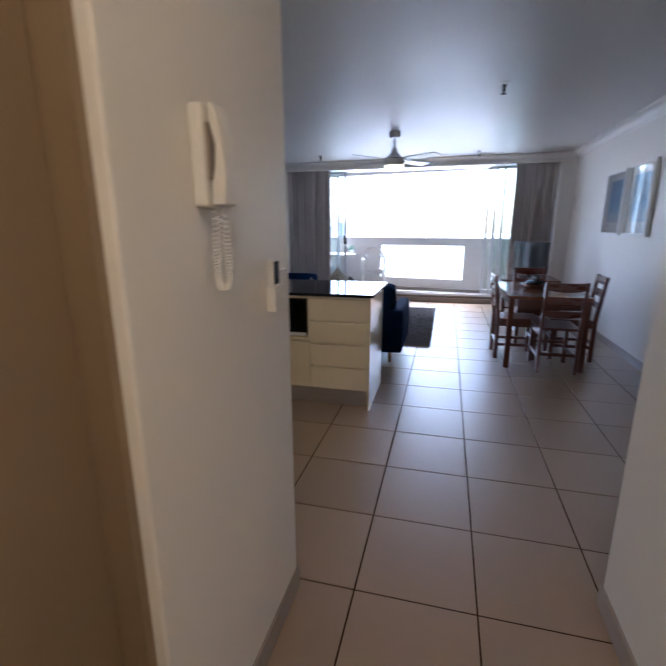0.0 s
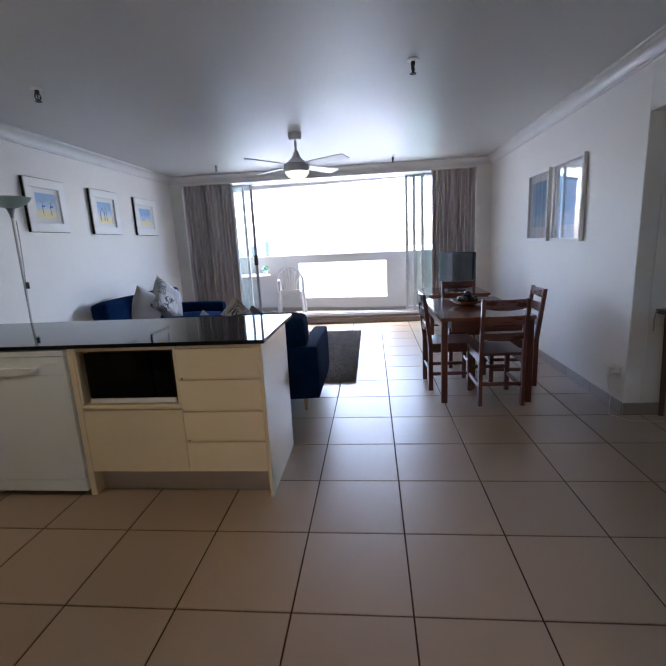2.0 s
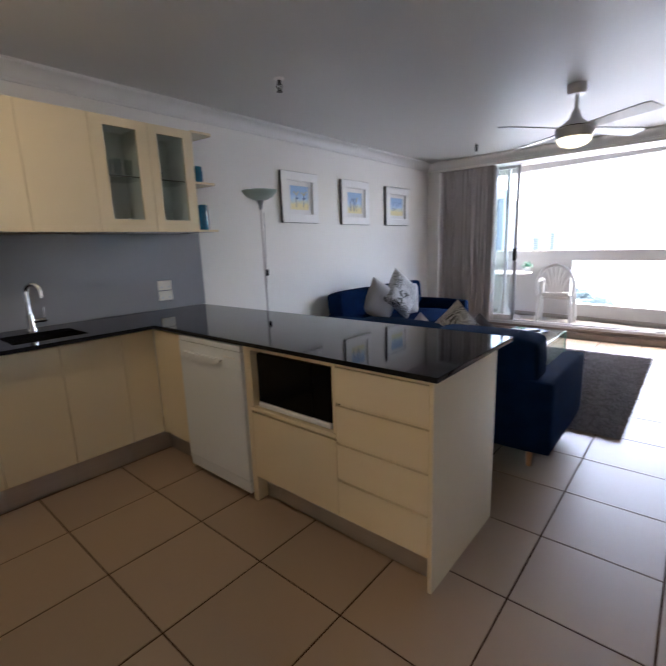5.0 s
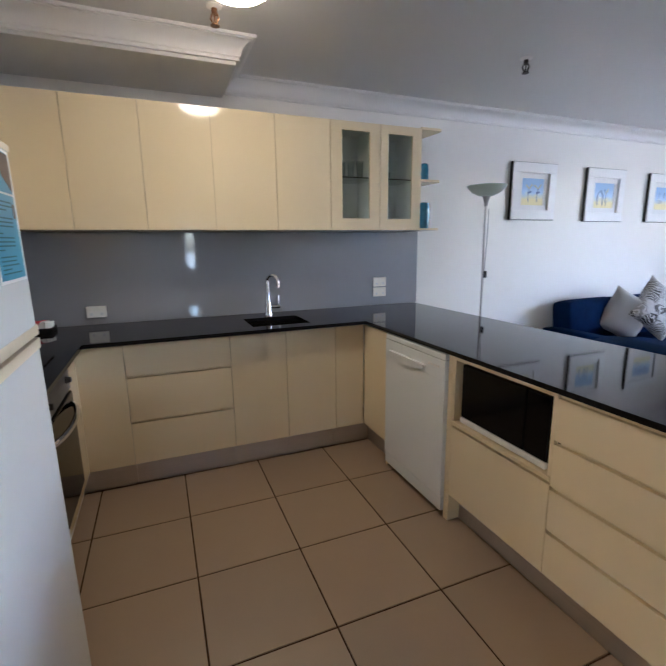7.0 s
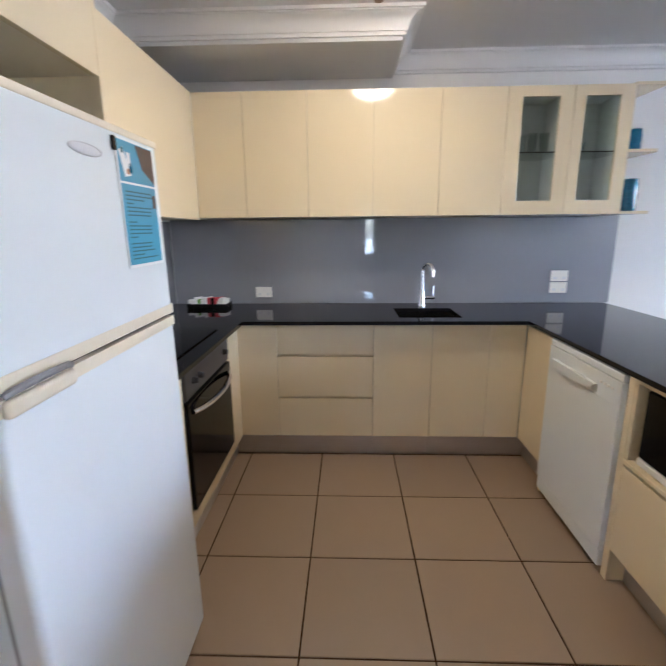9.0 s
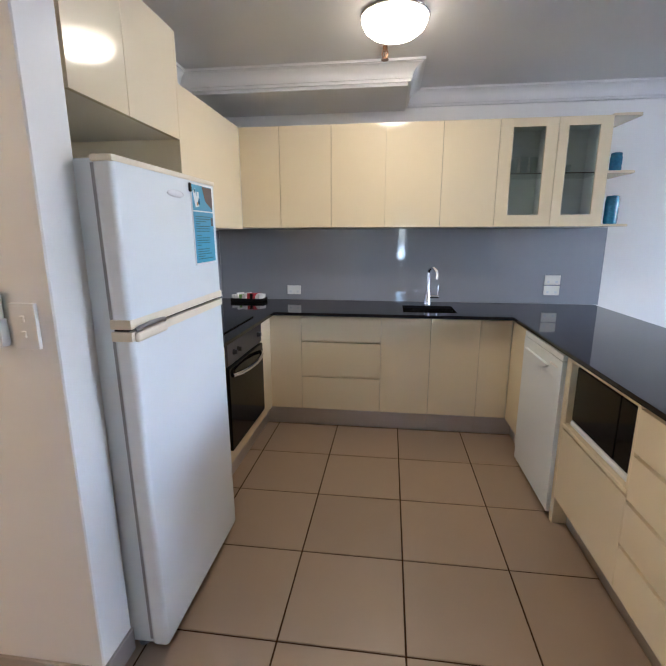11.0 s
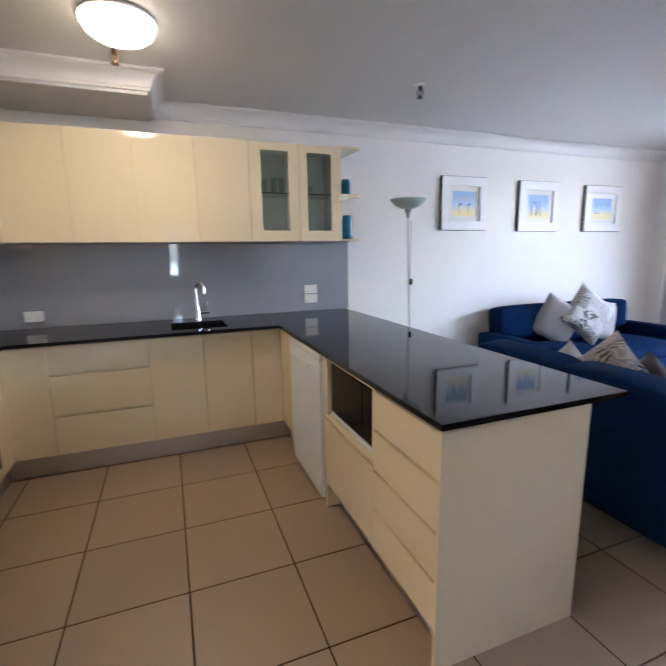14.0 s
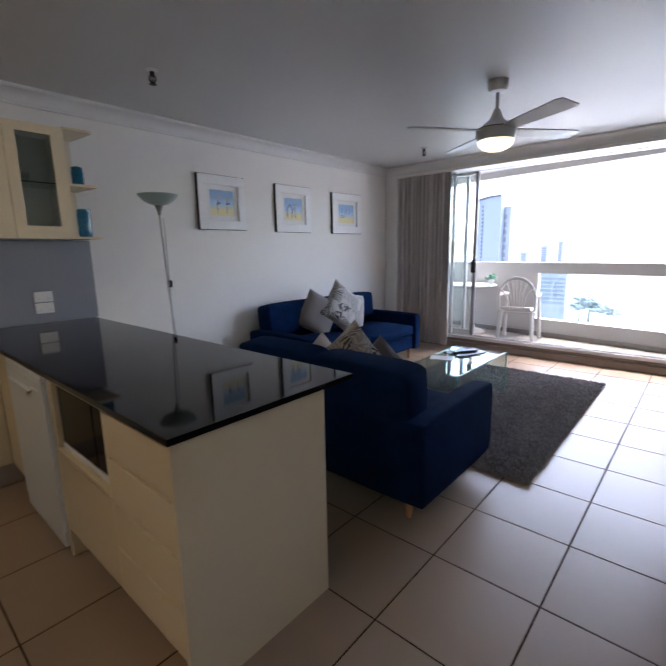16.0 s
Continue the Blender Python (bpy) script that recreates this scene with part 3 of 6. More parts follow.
def curtain(x0, x1, y, label, seed):
    rnd = random.Random(seed)
    n = int((x1 - x0) / 0.004)
    ph = [rnd.uniform(0, 6.28) for _ in range(4)]

    def fold(u, z):
        k = (2.33 - z) / 2.27
        a = 0.016 + 0.016 * min(1, k * 2.5) + 0.008 * math.sin(u * 31 + ph[2])
        s_ = math.sin(u * 104 + 1.5 * math.sin(u * 17 + ph[0]) + 0.7 * math.sin(u * 41 + z * 0.8) + 0.5 * k * math.sin(u * 13 + ph[3]) + ph[1])
        v = math.copysign(abs(s_) ** 0.7, s_)
        return a * v + 0.010 * math.sin(u * 23 + ph[2]) * k + 0.008 * math.sin(u * 9 + ph[3] + z) * k

    zs = [2.331, 2.26, 2.2, 1.8, 1.3, 0.8, 0.4, 0.10, 0.055]
    bm = bmesh.new()
    layers = []
    for side in (0.0, 0.004):
        layers.append([[bm.verts.new((x0 + (x1 - x0) * i / n, y + side + fold(x0 + (x1 - x0) * i / n, z), z)) for i in range(n + 1)] for z in zs])
    for L in layers:
        for r0, r1 in zip(L, L[1:]):
            for i in range(n):
                bm.faces.new((r0[i], r0[i + 1], r1[i + 1], r1[i]))
    for end in (0, n):
        for k in range(len(zs) - 1):
            bm.faces.new((layers[0][k][end], layers[0][k + 1][end], layers[1][k + 1][end], layers[1][k][end]))
    for k in (0, -1):
        for i in range(n):
            bm.faces.new((layers[0][k][i], layers[0][k][i + 1], layers[1][k][i + 1], layers[1][k][i]))
    c = thing("curtain", ((x0 + x1) / 2, y, 0.05), label, "curtain", "curtains at the balcony door")
    part("drape", bm, M_CURTAIN, c)
    part("track", B(x0 - 0.0, x1 + 0.0, y + 0.06, y + 0.085, 2.30, 2.333, 0.003), M_ALU, c, "white curtain track")


curtain(-2.606, -1.815, 5.118, "taupe pleated curtain drawn beside the sofa", 3)
curtain(1.265, 1.906, 5.118, "taupe pleated curtain drawn behind the television", 8)

# ---- kitchen ----
TOP = 0.88


def cab_front(unit, name, x0, x1, y0, y1, z0, z1, label=""):
    return part(name, B(x0, x1, y0, y1, z0, z1, 0.0025, 2), M_CREAM, unit, label)


def pull_front(bm, a, b, z0, z1, face, axis, rise=0.0135):
    """A drawer front whose top edge steps back as a finger pull; it looks along +x (axis 0) or -y (axis 1)."""
    d = -1 if axis == 0 else 1
    prof = [(0.021, z0), (0.0015, z0), (0, z0 + 0.0015), (0, z1), (0.0165, z1), (0.0165, z1 + rise), (0.021, z1 + rise)]
    if axis == 0:
        prism(bm, [(face + d * o, a, z) for o, z in prof], (0, b - a, 0))
    else:
        prism(bm, [(a, face + d * o, z) for o, z in prof], (b - a, 0, 0))
    return bm


# black granite worktop, one U with a sink cut-out
SK = (-2.575, -2.25, -0.437, -0.066)
worktop = thing("kitchen_worktop", (-2.0, 0.6, 0.86), "polished black granite worktop in a U with a peninsula", "worktop")
for x0, x1, y0, y1 in ((XW, -2.14, -1.3395, SK[2]), (XW, SK[0], SK[2], SK[3]), (SK[1], -2.14, SK[2], SK[3]), (XW, -2.14, SK[3], 0.2725)):
    part("sink_slab", B(x0, x1, y0, y1, 0.859, TOP), M_GRAN, worktop, smooth=False)
part("cooktop_slab", B(XW, -1.0, YS, -1.34, 0.859, TOP, 0.0008), M_GRAN, worktop, smooth=False)
part("peninsula_slab", B(XW, -0.212, 0.273, 1.05, 0.859, TOP, 0.002, 2), M_GRAN, worktop)

# sink and tap
sk = thing("kitchen_sink", (-2.41, -0.25, 0.70), "black undermount sink set in the granite", "sink")
bm = bmesh.new()
x0, x1, y0, y1 = SK
box(bm, x0 - 0.01, x1 + 0.01, y0 - 0.01, y1 + 0.01, 0.695, 0.705)
box(bm, x0 - 0.01, x0, y0 - 0.01, y1 + 0.01, 0.705, 0.859)
box(bm, x1, x1 + 0.01, y0 - 0.01, y1 + 0.01, 0.705, 0.859)
box(bm, x0, x1, y0 - 0.01, y0, 0.705, 0.859)
box(bm, x0, x1, y1, y1 + 0.01, 0.705, 0.859)
part("basin", bm, M_BLACK, sk)
part("drain", lathe(bmesh.new(), -2.41, -0.25, [(0.04, 0.7055), (0.04, 0.709), (0.03, 0.7095), (0.01, 0.707)], 20), M_CHROME, sk, "steel drain")
tp = thing("kitchen_tap", (-2.66, -0.24, TOP), "tall chrome mixer tap with a side lever", "tap")
bm = lathe(bmesh.new(), -2.66, -0.24, [(0.026, TOP), (0.026, TOP + 0.012), (0.021, TOP + 0.02), (0.021, TOP + 0.10), (0.015, TOP + 0.105)], 20)
part("body", bm, M_CHROME, tp)
arc = [(-2.66, -0.24, TOP + 0.1), (-2.66, -0.24, TOP + 0.24)] + [(-2.66 + 0.04 * (1 - math.cos(a)), -0.24 + 0.055 * (1 - math.cos(a)) * 0.5, TOP + 0.24 + 0.045 * math.sin(a)) for a in [k * math.pi / 8 for k in range(1, 9)]] + [(-2.58, -0.185, TOP + 0.205)]
part("spout", tube(bmesh.new(), arc, 0.0125, 12), M_CHROME, tp)
bm = rod(bmesh.new(), (-2.66, -0.225, TOP + 0.06), (-2.66, -0.155, TOP + 0.06), 0.013)
rod(bm, (-2.66, -0.165, TOP + 0.06), (-2.66, -0.16, TOP + 0.14), 0.004)
part("lever", bm, M_CHROME, tp)

# run under the window-less wall: drawers and doors, face at x = -2.2
FX = -2.2


def west_unit(name, label, y0, y1, fronts):
    u = thing(name, (-2.5, (y0 + y1) / 2, 0), label, "kitchen cabinet", "base cabinets")
    part("carcass", B(XW + 0.002, FX - 0.023, y0 + 0.001, y1 - 0.001, 0.146, 0.69 if "sink" in name else 0.858), M_CREAM_IN, u)
    for n, (a, b, z0, z1) in enumerate(fronts):
        if len(fronts) > 1:
            part("drawer_front", pull_front(bmesh.new(), a + 0.001, b - 0.001, z0, z1, FX, 0), M_CREAM, u)
        else:
            part("door", B(FX - 0.018, FX, a + 0.001, b - 0.001, z0, z1, 0.002, 2), M_CREAM, u)
    part("toe_kick", B(-2.275, -2.255, y0 + 0.0005 - (0.048 if y0 < -1.3 else 0), y1 - 0.0005 + (0.05 if y1 > 0.29 else 0), 0.0, 0.145), M_STEEL, u, "brushed steel kickboard")
    return u


west_unit("corner_cabinet", "cream gloss corner filler beside the oven", -1.41, -1.158, [(-1.41, -1.158, 0.148, 0.845)])
west_unit("drawer_cabinet", "cream gloss cabinet with three wide drawers", -1.158, -0.588, [(-1.158, -0.588, 0.148, 0.392), (-1.158, -0.588, 0.406, 0.656), (-1.158, -0.588, 0.670, 0.845)])
west_unit("sink_cabinet", "cream gloss cabinet door under the sink", -0.588, -0.246, [(-0.588, -0.246, 0.148, 0.845)])
west_unit("sink_cabinet", "cream gloss cabinet door under the sink", -0.246, 0.085, [(-0.246, 0.085, 0.148, 0.845)])
west_unit("corner_cabinet", "cream gloss corner filler beside the dishwasher", 0.085, 0.30, [(0.085, 0.289, 0.148, 0.845)])

# oven run, face at y = -1.39
ov = thing("oven_housing", (-1.6, -1.6, 0), "cream cabinet housing the built-in oven", "kitchen cabinet", "base cabinets")
part("filler", B(-2.2, -1.957, -1.408, -1.39, 0.148, 0.845, 0.002), M_CREAM, ov)
part("bottom_panel", B(-1.957, -1.335, -1.408, -1.39, 0.148, 0.224, 0.002), M_CREAM, ov)
part("side_panel", B(-1.335, -1.0, -1.408, -1.39, 0.148, 0.845, 0.002), M_CREAM, ov)
part("carcass", B(-1.955, -1.34, -1.95, -1.93, 0.15, 0.85), M_CREAM_IN, ov)
part("toe_kick", B(-2.255, -1.0, -1.46, -1.44, 0, 0.146), M_STEEL, ov, "brushed steel kickboard")
oven = thing("oven", (-1.645, -1.6, 0.23), "dark built-in oven with a curved steel handle", "oven")
part("body", B(-1.953, -1.338, -1.92, -1.405, 0.228, 0.845), M_BLACK, oven)
part("control_panel", B(-1.953, -1.338, -1.405, -1.378, 0.715, 0.84, 0.004), M_BROWNMETAL, oven)
dr = part("door", B(-1.953, -1.338, -1.405, -1.372, 0.23, 0.705, 0.006, 2), M_DARKGLASS, oven, "dark glass oven door")
hp = [(-1.90 + 0.51 * k / 12, -1.372 - 0.0 + 0.05 * math.sin(math.pi * k / 12) ** 0.6, 0.655 + 0.0 * k) for k in range(13)]
part("handle", tube(bmesh.new(), hp, 0.012, 10), M_CHROME, dr, "curved satin steel handle")
for kx in (-1.87, -1.50, -1.43):
    part("knob", lathe(bmesh.new(), 0, 0, [(0.017, 0), (0.017, 0.006), (0.014, 0.009), (0.013, 0.022), (0.010, 0.024)], 18, Matrix.Translation((kx, -1.378, 0.778)) @ pose(0, 0, 0, -90)), M_BRONZE, oven, "dark bronze oven knob")
ck = thing("cooktop", (-1.64, -1.66, TOP), "black ceramic cooktop set on the granite", "cooktop")
part("glass", B(-1.93, -1.36, -1.90, -1.42, TOP + 0.001, TOP + 0.007, 0.002), M_DARKGLASS, ck)
for ky, kx in ((-1.50, -1.40), (-1.56, -1.40), (-1.62, -1.40), (-1.68, -1.40)):
    part("knob", lathe(bmesh.new(), kx, ky, [(0.018, TOP + 0.007), (0.018, TOP + 0.02), (0.014, TOP + 0.026)], 16), M_BLACK, ck)

# peninsula, face at y = 0.29
pn = thing("drawer_cabinet", (-0.47, 0.6, 0), "cream gloss drawer cabinet at the end of the peninsula", "kitchen cabinet", "base cabinets")
for z0, z1 in ((0.148, 0.318), (0.332, 0.492), (0.506, 0.668), (0.682, 0.838)):
    part("drawer_front", pull_front(bmesh.new(), -0.6865, -0.2515, z0, z1, 0.29, 1), M_CREAM, pn)
part("carcass", B(-0.685, -0.252, 0.313, 0.878, 0.15, 0.856), M_CREAM_IN, pn)
for z in (0.675, 0.325):
    part("bumper", lathe(bmesh.new(), 0, 0, [(0.0045, 0), (0.0045, 0.004), (0.003, 0.006)], 12, Matrix.Translation((-0.676, 0.3064, z)) @ pose(0, 0, 0, 90)), M_BROWNMETAL, pn, "small dark rubber bumper")
part("end_panel", B(-0.25, -0.232, 0.288, 0.90, 0.0, 0.858, 0.002, 2), M_CREAM, pn, "tall cream gloss end panel reaching the floor")
part("toe_kick", B(-1.25, -0.251, 0.36, 0.375, 0, 0.147), M_STEEL, pn, "brushed steel kickboard")
mc = thing("microwave_cabinet", (-0.97, 0.6, 0), "cream cabinet with an open niche for the microwave", "kitchen cabinet", "base cabinets")
part("flap", pull_front(bmesh.new(), -1.2485, -0.6895, 0.148, 0.508, 0.29, 1), M_CREAM, mc)
part("niche_floor", B(-1.25, -0.689, 0.285, 0.86, 0.522, 0.540, 0.002), M_CREAM, mc)
part("niche_back", B(-1.25, -0.689, 0.862, 0.878, 0.15, 0.856), M_CREAM_IN, mc)
part("niche_top", B(-1.235, -0.704, 0.29, 0.86, 0.838, 0.857, 0.002), M_CREAM, mc)
part("niche_side", B(-0.704, -0.688, 0.29, 0.86, 0.541, 0.857, 0.002), M_CREAM, mc)
part("niche_side", B(-1.25, -1.235, 0.29, 0.86, 0.541, 0.857, 0.002), M_CREAM, mc)
part("partition", B(-1.288, -1.2515, 0.29, 0.87, 0.0, 0.857, 0.003), M_CREAM, mc)
mw = thing("microwave", (-0.98, 0.55, 0.541), "black microwave oven with a white lower edge in the niche", "microwave")
part("body", B(-1.205, -0.725, 0.321, 0.75, 0.546, 0.825, 0.006, 2), M_BLACK, mw)
part("door", B(-1.205, -0.835, 0.305, 0.320, 0.572, 0.825, 0.004), M_DARKGLASS, mw, "dark glass microwave door")
part("control_panel", B(-0.833, -0.725, 0.306, 0.320, 0.572, 0.825, 0.004), M_DARKGLASS, mw)
part("lower_trim", B(-1.205, -0.725, 0.301, 0.320, 0.546, 0.571, 0.003), M_WHITE, mw, "white lower trim strip")
dw = thing("dishwasher", (-1.575, 0.6, 0), "white freestanding dishwasher under the granite worktop", "dishwasher")
part("body", B(-1.862, -1.291, 0.30, 0.87, 0.06, 0.845), M_GREYSIDE, dw)
part("door", B(-1.862, -1.291, 0.2712, 0.299, 0.108, 0.7203, 0.0006), M_ENAMEL, dw)
cp = part("control_panel", B(-1.862, -1.291, 0.2705, 0.299, 0.7208, 0.82, 0.0006), M_ENAMEL, dw)
part("lid", B(-1.862, -1.291, 0.272, 0.299, 0.823, 0.852, 0.004, 2), M_ENAMEL, dw)
bm = bmesh.new()
prism(bm, [(-1.80 + 0.36 * k / 14, 0.256, 0.764 - 0.042 * math.sin(math.pi * k / 14) ** 0.6) for k in range(15)], (0, 0.0146, 0))
part("handle_recess", bm, M_ENAMEL, cp)
part("plinth", B(-1.862, -1.291, 0.274, 0.299, 0.036, 0.104, 0.003, 2), M_ENAMEL, dw)
for k in range(4):
    part("button", lathe(bmesh.new(), 0, 0, [(0.006, 0), (0.006, 0.004), (0.004, 0.005)], 12, Matrix.Translation((-1.41 + 0.025 * k, 0.266, 0.785)) @ pose(0, 0, 0, 90)), M_WHITE, cp)
for fx in (-1.82, -1.33):
    part("foot", lathe(bmesh.new(), fx, 0.36, [(0.02, 0), (0.02, 0.02), (0.012, 0.03), (0.012, 0.06)], 14), M_BLACK, dw)
pf = thing("peninsula_filler", (-2.03, 0.3, 0), "cream gloss corner filler beside the dishwasher", "kitchen cabinet", "base cabinets")
part("panel", B(-2.198, -1.866, 0.291, 0.309, 0.148, 0.845, 0.002), M_CREAM, pf)
part("toe_kick", B(-2.254, -1.866, 0.35, 0.365, 0, 0.146), M_STEEL, pf, "brushed steel kickboard")
part("foot_panel", B(-1.884, -1.866, 0.292, 0.86, 0, 0.146), M_CREAM, pf)
pb = thing("peninsula_back_panel", (-1.5, 0.89, 0), "cream panel behind the peninsula", "panel")
part("panel", B(XW + 0.002, -0.251, 0.88, 0.899, 0, 0.858, 0.002), M_CREAM, pb)

# wall cabinets
UX, UZ0, UZ1 = -2.46, 1.465, 2.166


def wall_unit(y0, y1, label, glass=None, split=None):
    u = thing("wall_cabinet", (-2.63, (y0 + y1) / 2, UZ0), label, "wall cabinet", "wall cabinets")
    bm = B(XW + 0.002, UX - 0.020, y0 + 0.001, y1 - 0.001, UZ0, UZ0 + 0.016)
    box(bm, XW + 0.002, UX - 0.020, y0 + 0.001, y1 - 0.001, UZ1 - 0.016, UZ1)
    box(bm, XW + 0.002, UX - 0.020, y0 + 0.001, y0 + 0.017, UZ0 + 0.016, UZ1 - 0.016)
    box(bm, XW + 0.002, UX - 0.020, y1 - 0.017, y1 - 0.001, UZ0 + 0.016, UZ1 - 0.016)
    box(bm, XW + 0.002, XW + 0.01, y0 + 0.017, y1 - 0.017, UZ0 + 0.016, UZ1 - 0.016)
    part("carcass", bm, M_WHITE if glass else M_CREAM_IN, u)
    if glass is None:
        cuts = [y0] + ([split] if split else []) + [y1]
        for a, b in zip(cuts, cuts[1:]):
            lo, hi = (0.0004 if a == split else 0.001), (0.0004 if b == split else 0.001)
            part("door", B(UX - 0.018, UX, a + lo, b - hi, UZ0, UZ1, 0.002 if not split else 0.0012, 2), M_CREAM, u)
    else:
        g0, g1 = glass
        a, b = y0 + 0.001, y1 - 0.001
        bm = B(UX - 0.018, UX, a, g0, UZ0, UZ1, 0.002)
        box(bm, UX - 0.018, UX, g1, b, UZ0, UZ1, 0.002)
        box(bm, UX - 0.0178, UX - 0.0002, g0 - 0.002, g1 + 0.002, UZ0, 1.545, 0.001)
        box(bm, UX - 0.0178, UX - 0.0002, g0 - 0.002, g1 + 0.002, 2.11, UZ1, 0.001)
        d = part("door", bm, M_CREAM, u)
        part("pane", B(UX - 0.012, UX - 0.008, g0, g1, 1.545, 2.11), M_CABGLASS, d, "grey tinted glass").visible_shadow = False
        sh = part("shelf", B(XW + 0.012, UX - 0.032, y0 + 0.018, y1 - 0.018, 1.815, 1.822), M_CABGLASS, u, "clear glass shelf")
        sh.visible_shadow = False
        part("shelf_edge", B(UX - 0.0315, UX - 0.030, y0 + 0.018, y1 - 0.018, 1.815, 1.822), M_BRONZE, sh, "dark polished glass edge")
    return u


wall_unit(-1.648, -1.352, "plain cream gloss wall cabinet in the corner")
wall_unit(-1.352, -0.975, "plain cream gloss wall cabinet")
wall_unit(-0.975, -0.198, "plain cream gloss wall cabinet with two doors", split=-0.587)
wall_unit(-0.198, 0.172, "plain cream gloss wall cabinet")
wall_unit(0.172, 0.543, "cream wall cabinet with a glazed door and glassware", (0.258, 0.463))
wall_unit(0.543, 0.877, "cream wall cabinet with a glazed door", (0.608, 0.80))

for gx, gy, gz, gr, gh in ((-2.56, 0.30, 1.823, 0.028, 0.10), (-2.60, 0.38, 1.823, 0.03, 0.12), (-2.55, 0.43, 1.823, 0.028, 0.11), (-2.58, 0.66, 1.823, 0.03, 0.06), (-2.56, 0.44, 1.482, 0.04, 0.06), (-2.57, 0.30, 1.482, 0.04, 0.03), (-2.58, 0.66, 1.482, 0.03, 0.04)):
    g = thing("drinking_glass", (gx, gy, gz), "clear drinking glass inside the glazed cabinet", "glass", "glassware")
    part("bowl", lathe(bmesh.new(), gx, gy, [(gr * 0.75, gz), (gr * 0.8, gz + 0.006), (gr, gz + gh), (gr * 0.9, gz + gh), (gr * 0.7, gz + 0.012), (0.001, gz + 0.01)], 18), M_TUMBLER, g)

# rounded end shelves with blue jars
es = thing("end_shelf", (-2.7, 0.95, UZ0), "open end shelves in cream laminate", "shelf")
for z in (UZ0, 1.810, 2.162):
    bm = bmesh.new()
    corner = [(UX - 0.008 - 0.03 * (1 - math.sin(a)), 1.058 - 0.03 * (1 - math.cos(a)), z) for a in [k * math.pi / 2 / 6 for k in range(6, -1, -1)]]
    prism(bm, [(XW + 0.002, 0.879, z), (UX - 0.008, 0.879, z)] + corner + [(XW + 0.002, 1.03, z)], (0, 0, 0.016))
    part("shelf_board", bm, M_CREAM, es)
part("back_strip", B(XW + 0.001, XW + 0.004, 0.88, 1.02, UZ0 + 0.016, 2.162), M_CREAM_IN, es)
for jy, jx, jz, jr, jh in ((0.975, -2.56, 1.482, 0.042, 0.19), (0.968, -2.57, 1.827, 0.036, 0.125)):
    j = thing("blue_jar", (jx, jy, jz), "deep blue glossy lidded jar on the end shelf", "jar", "blue jars")
    pr = [(jr * 0.9, jz), (jr, jz + 0.01)]
    for k in range(1, 7):
        pr.append((jr * (1.0 + 0.05 * (k % 2)), jz + 0.01 + (jh - 0.035) * k / 6))
    pr += [(jr * 0.92, jz + jh - 0.018)]
    part("body", lathe(bmesh.new(), jx, jy, pr, 20), M_BLUECAN, j)
    part("lid", lathe(bmesh.new(), jx, jy, [(jr * 0.95, jz + jh - 0.018), (jr * 0.95, jz + jh - 0.004), (jr * 0.8, jz + jh)], 20), M_BLUECAN, j)

# cabinets over the oven and the fridge
oc = thing("wall_cabinet", (-1.7, -1.8, UZ0), "wide cream gloss wall cabinet above the oven", "wall cabinet", "wall cabinets")
part("carcass", B(-2.458, -1.0, YS + 0.002, -1.668, UZ0 - 0.012, UZ1), M_CREAM_IN, oc)
part("door", B(-2.459, -1.001, -1.666, -1.648, UZ0 - 0.012, UZ1, 0.002, 2), M_CREAM, oc)
fc = thing("fridge_cabinet", (-0.66, -1.7, 1.77), "cream gloss cabinet with two doors above the fridge", "wall cabinet", "wall cabinets")
part("carcass", B(-0.997, -0.38, YS + 0.002, -1.409, 1.775, UZ1 - 0.005), M_CREAM_IN, fc)
for a, b in ((-0.997, -0.655), (-0.655, -0.38)):
    part("door", B(a + 0.001, b - 0.001, -1.408, -1.39, 1.772, UZ1, 0.002, 2), M_CREAM, fc)
part("side_panel", B(-1.016, -0.998, YS + 0.002, -1.391, 0.0, UZ1, 0.002), M_CREAM, fc)

# splashback
sb = thing("splashback", (-2.79, 0, TOP), "blue-grey back-painted glass splashback", "splashback", kind="structure")
part("sheet", B(XW + 0.001, XW + 0.008, YS + 0.008, 1.075, TOP + 0.001, UZ0 - 0.001, 0.001), M_SPLASH, sb)
part("sheet", B(-2.79, -1.02, YS + 0.001, YS + 0.008, TOP + 0.001, UZ0 - 0.013, 0.001), M_SPLASH, sb)


M_SOCKET = mat("ivory_plastic", (0.80, 0.765, 0.69), 0.35, vary=0.02)


def power_point(y, z, label, plastic):
    o = thing("power_point", (XW + 0.008, y, z), label, "power socket", "power points")
    part("plate", B(XW + 0.008, XW + 0.018, y - 0.058, y + 0.058, z - 0.037, z + 0.037, 0.004, 2), plastic, o)
    for s in (-0.03, 0.03):
        part("rocker", B(XW + 0.018, XW + 0.021, y + s - 0.006, y + s + 0.006, z + 0.012, z + 0.026, 0.001), plastic, o)
        part("socket", B(XW + 0.0175, XW + 0.0188, y + s - 0.009, y + s + 0.009, z - 0.022, z - 0.006, 0.0005), M_GREYSIDE, o)


power_point(-1.335, 0.963, "white double power socket on the splashback", M_WHITE)
power_point(0.72, 1.068, "ivory double power socket above another on the splashback", M_SOCKET)
power_point(0.72, 0.987, "ivory double power socket below another on the splashback", M_SOCKET)

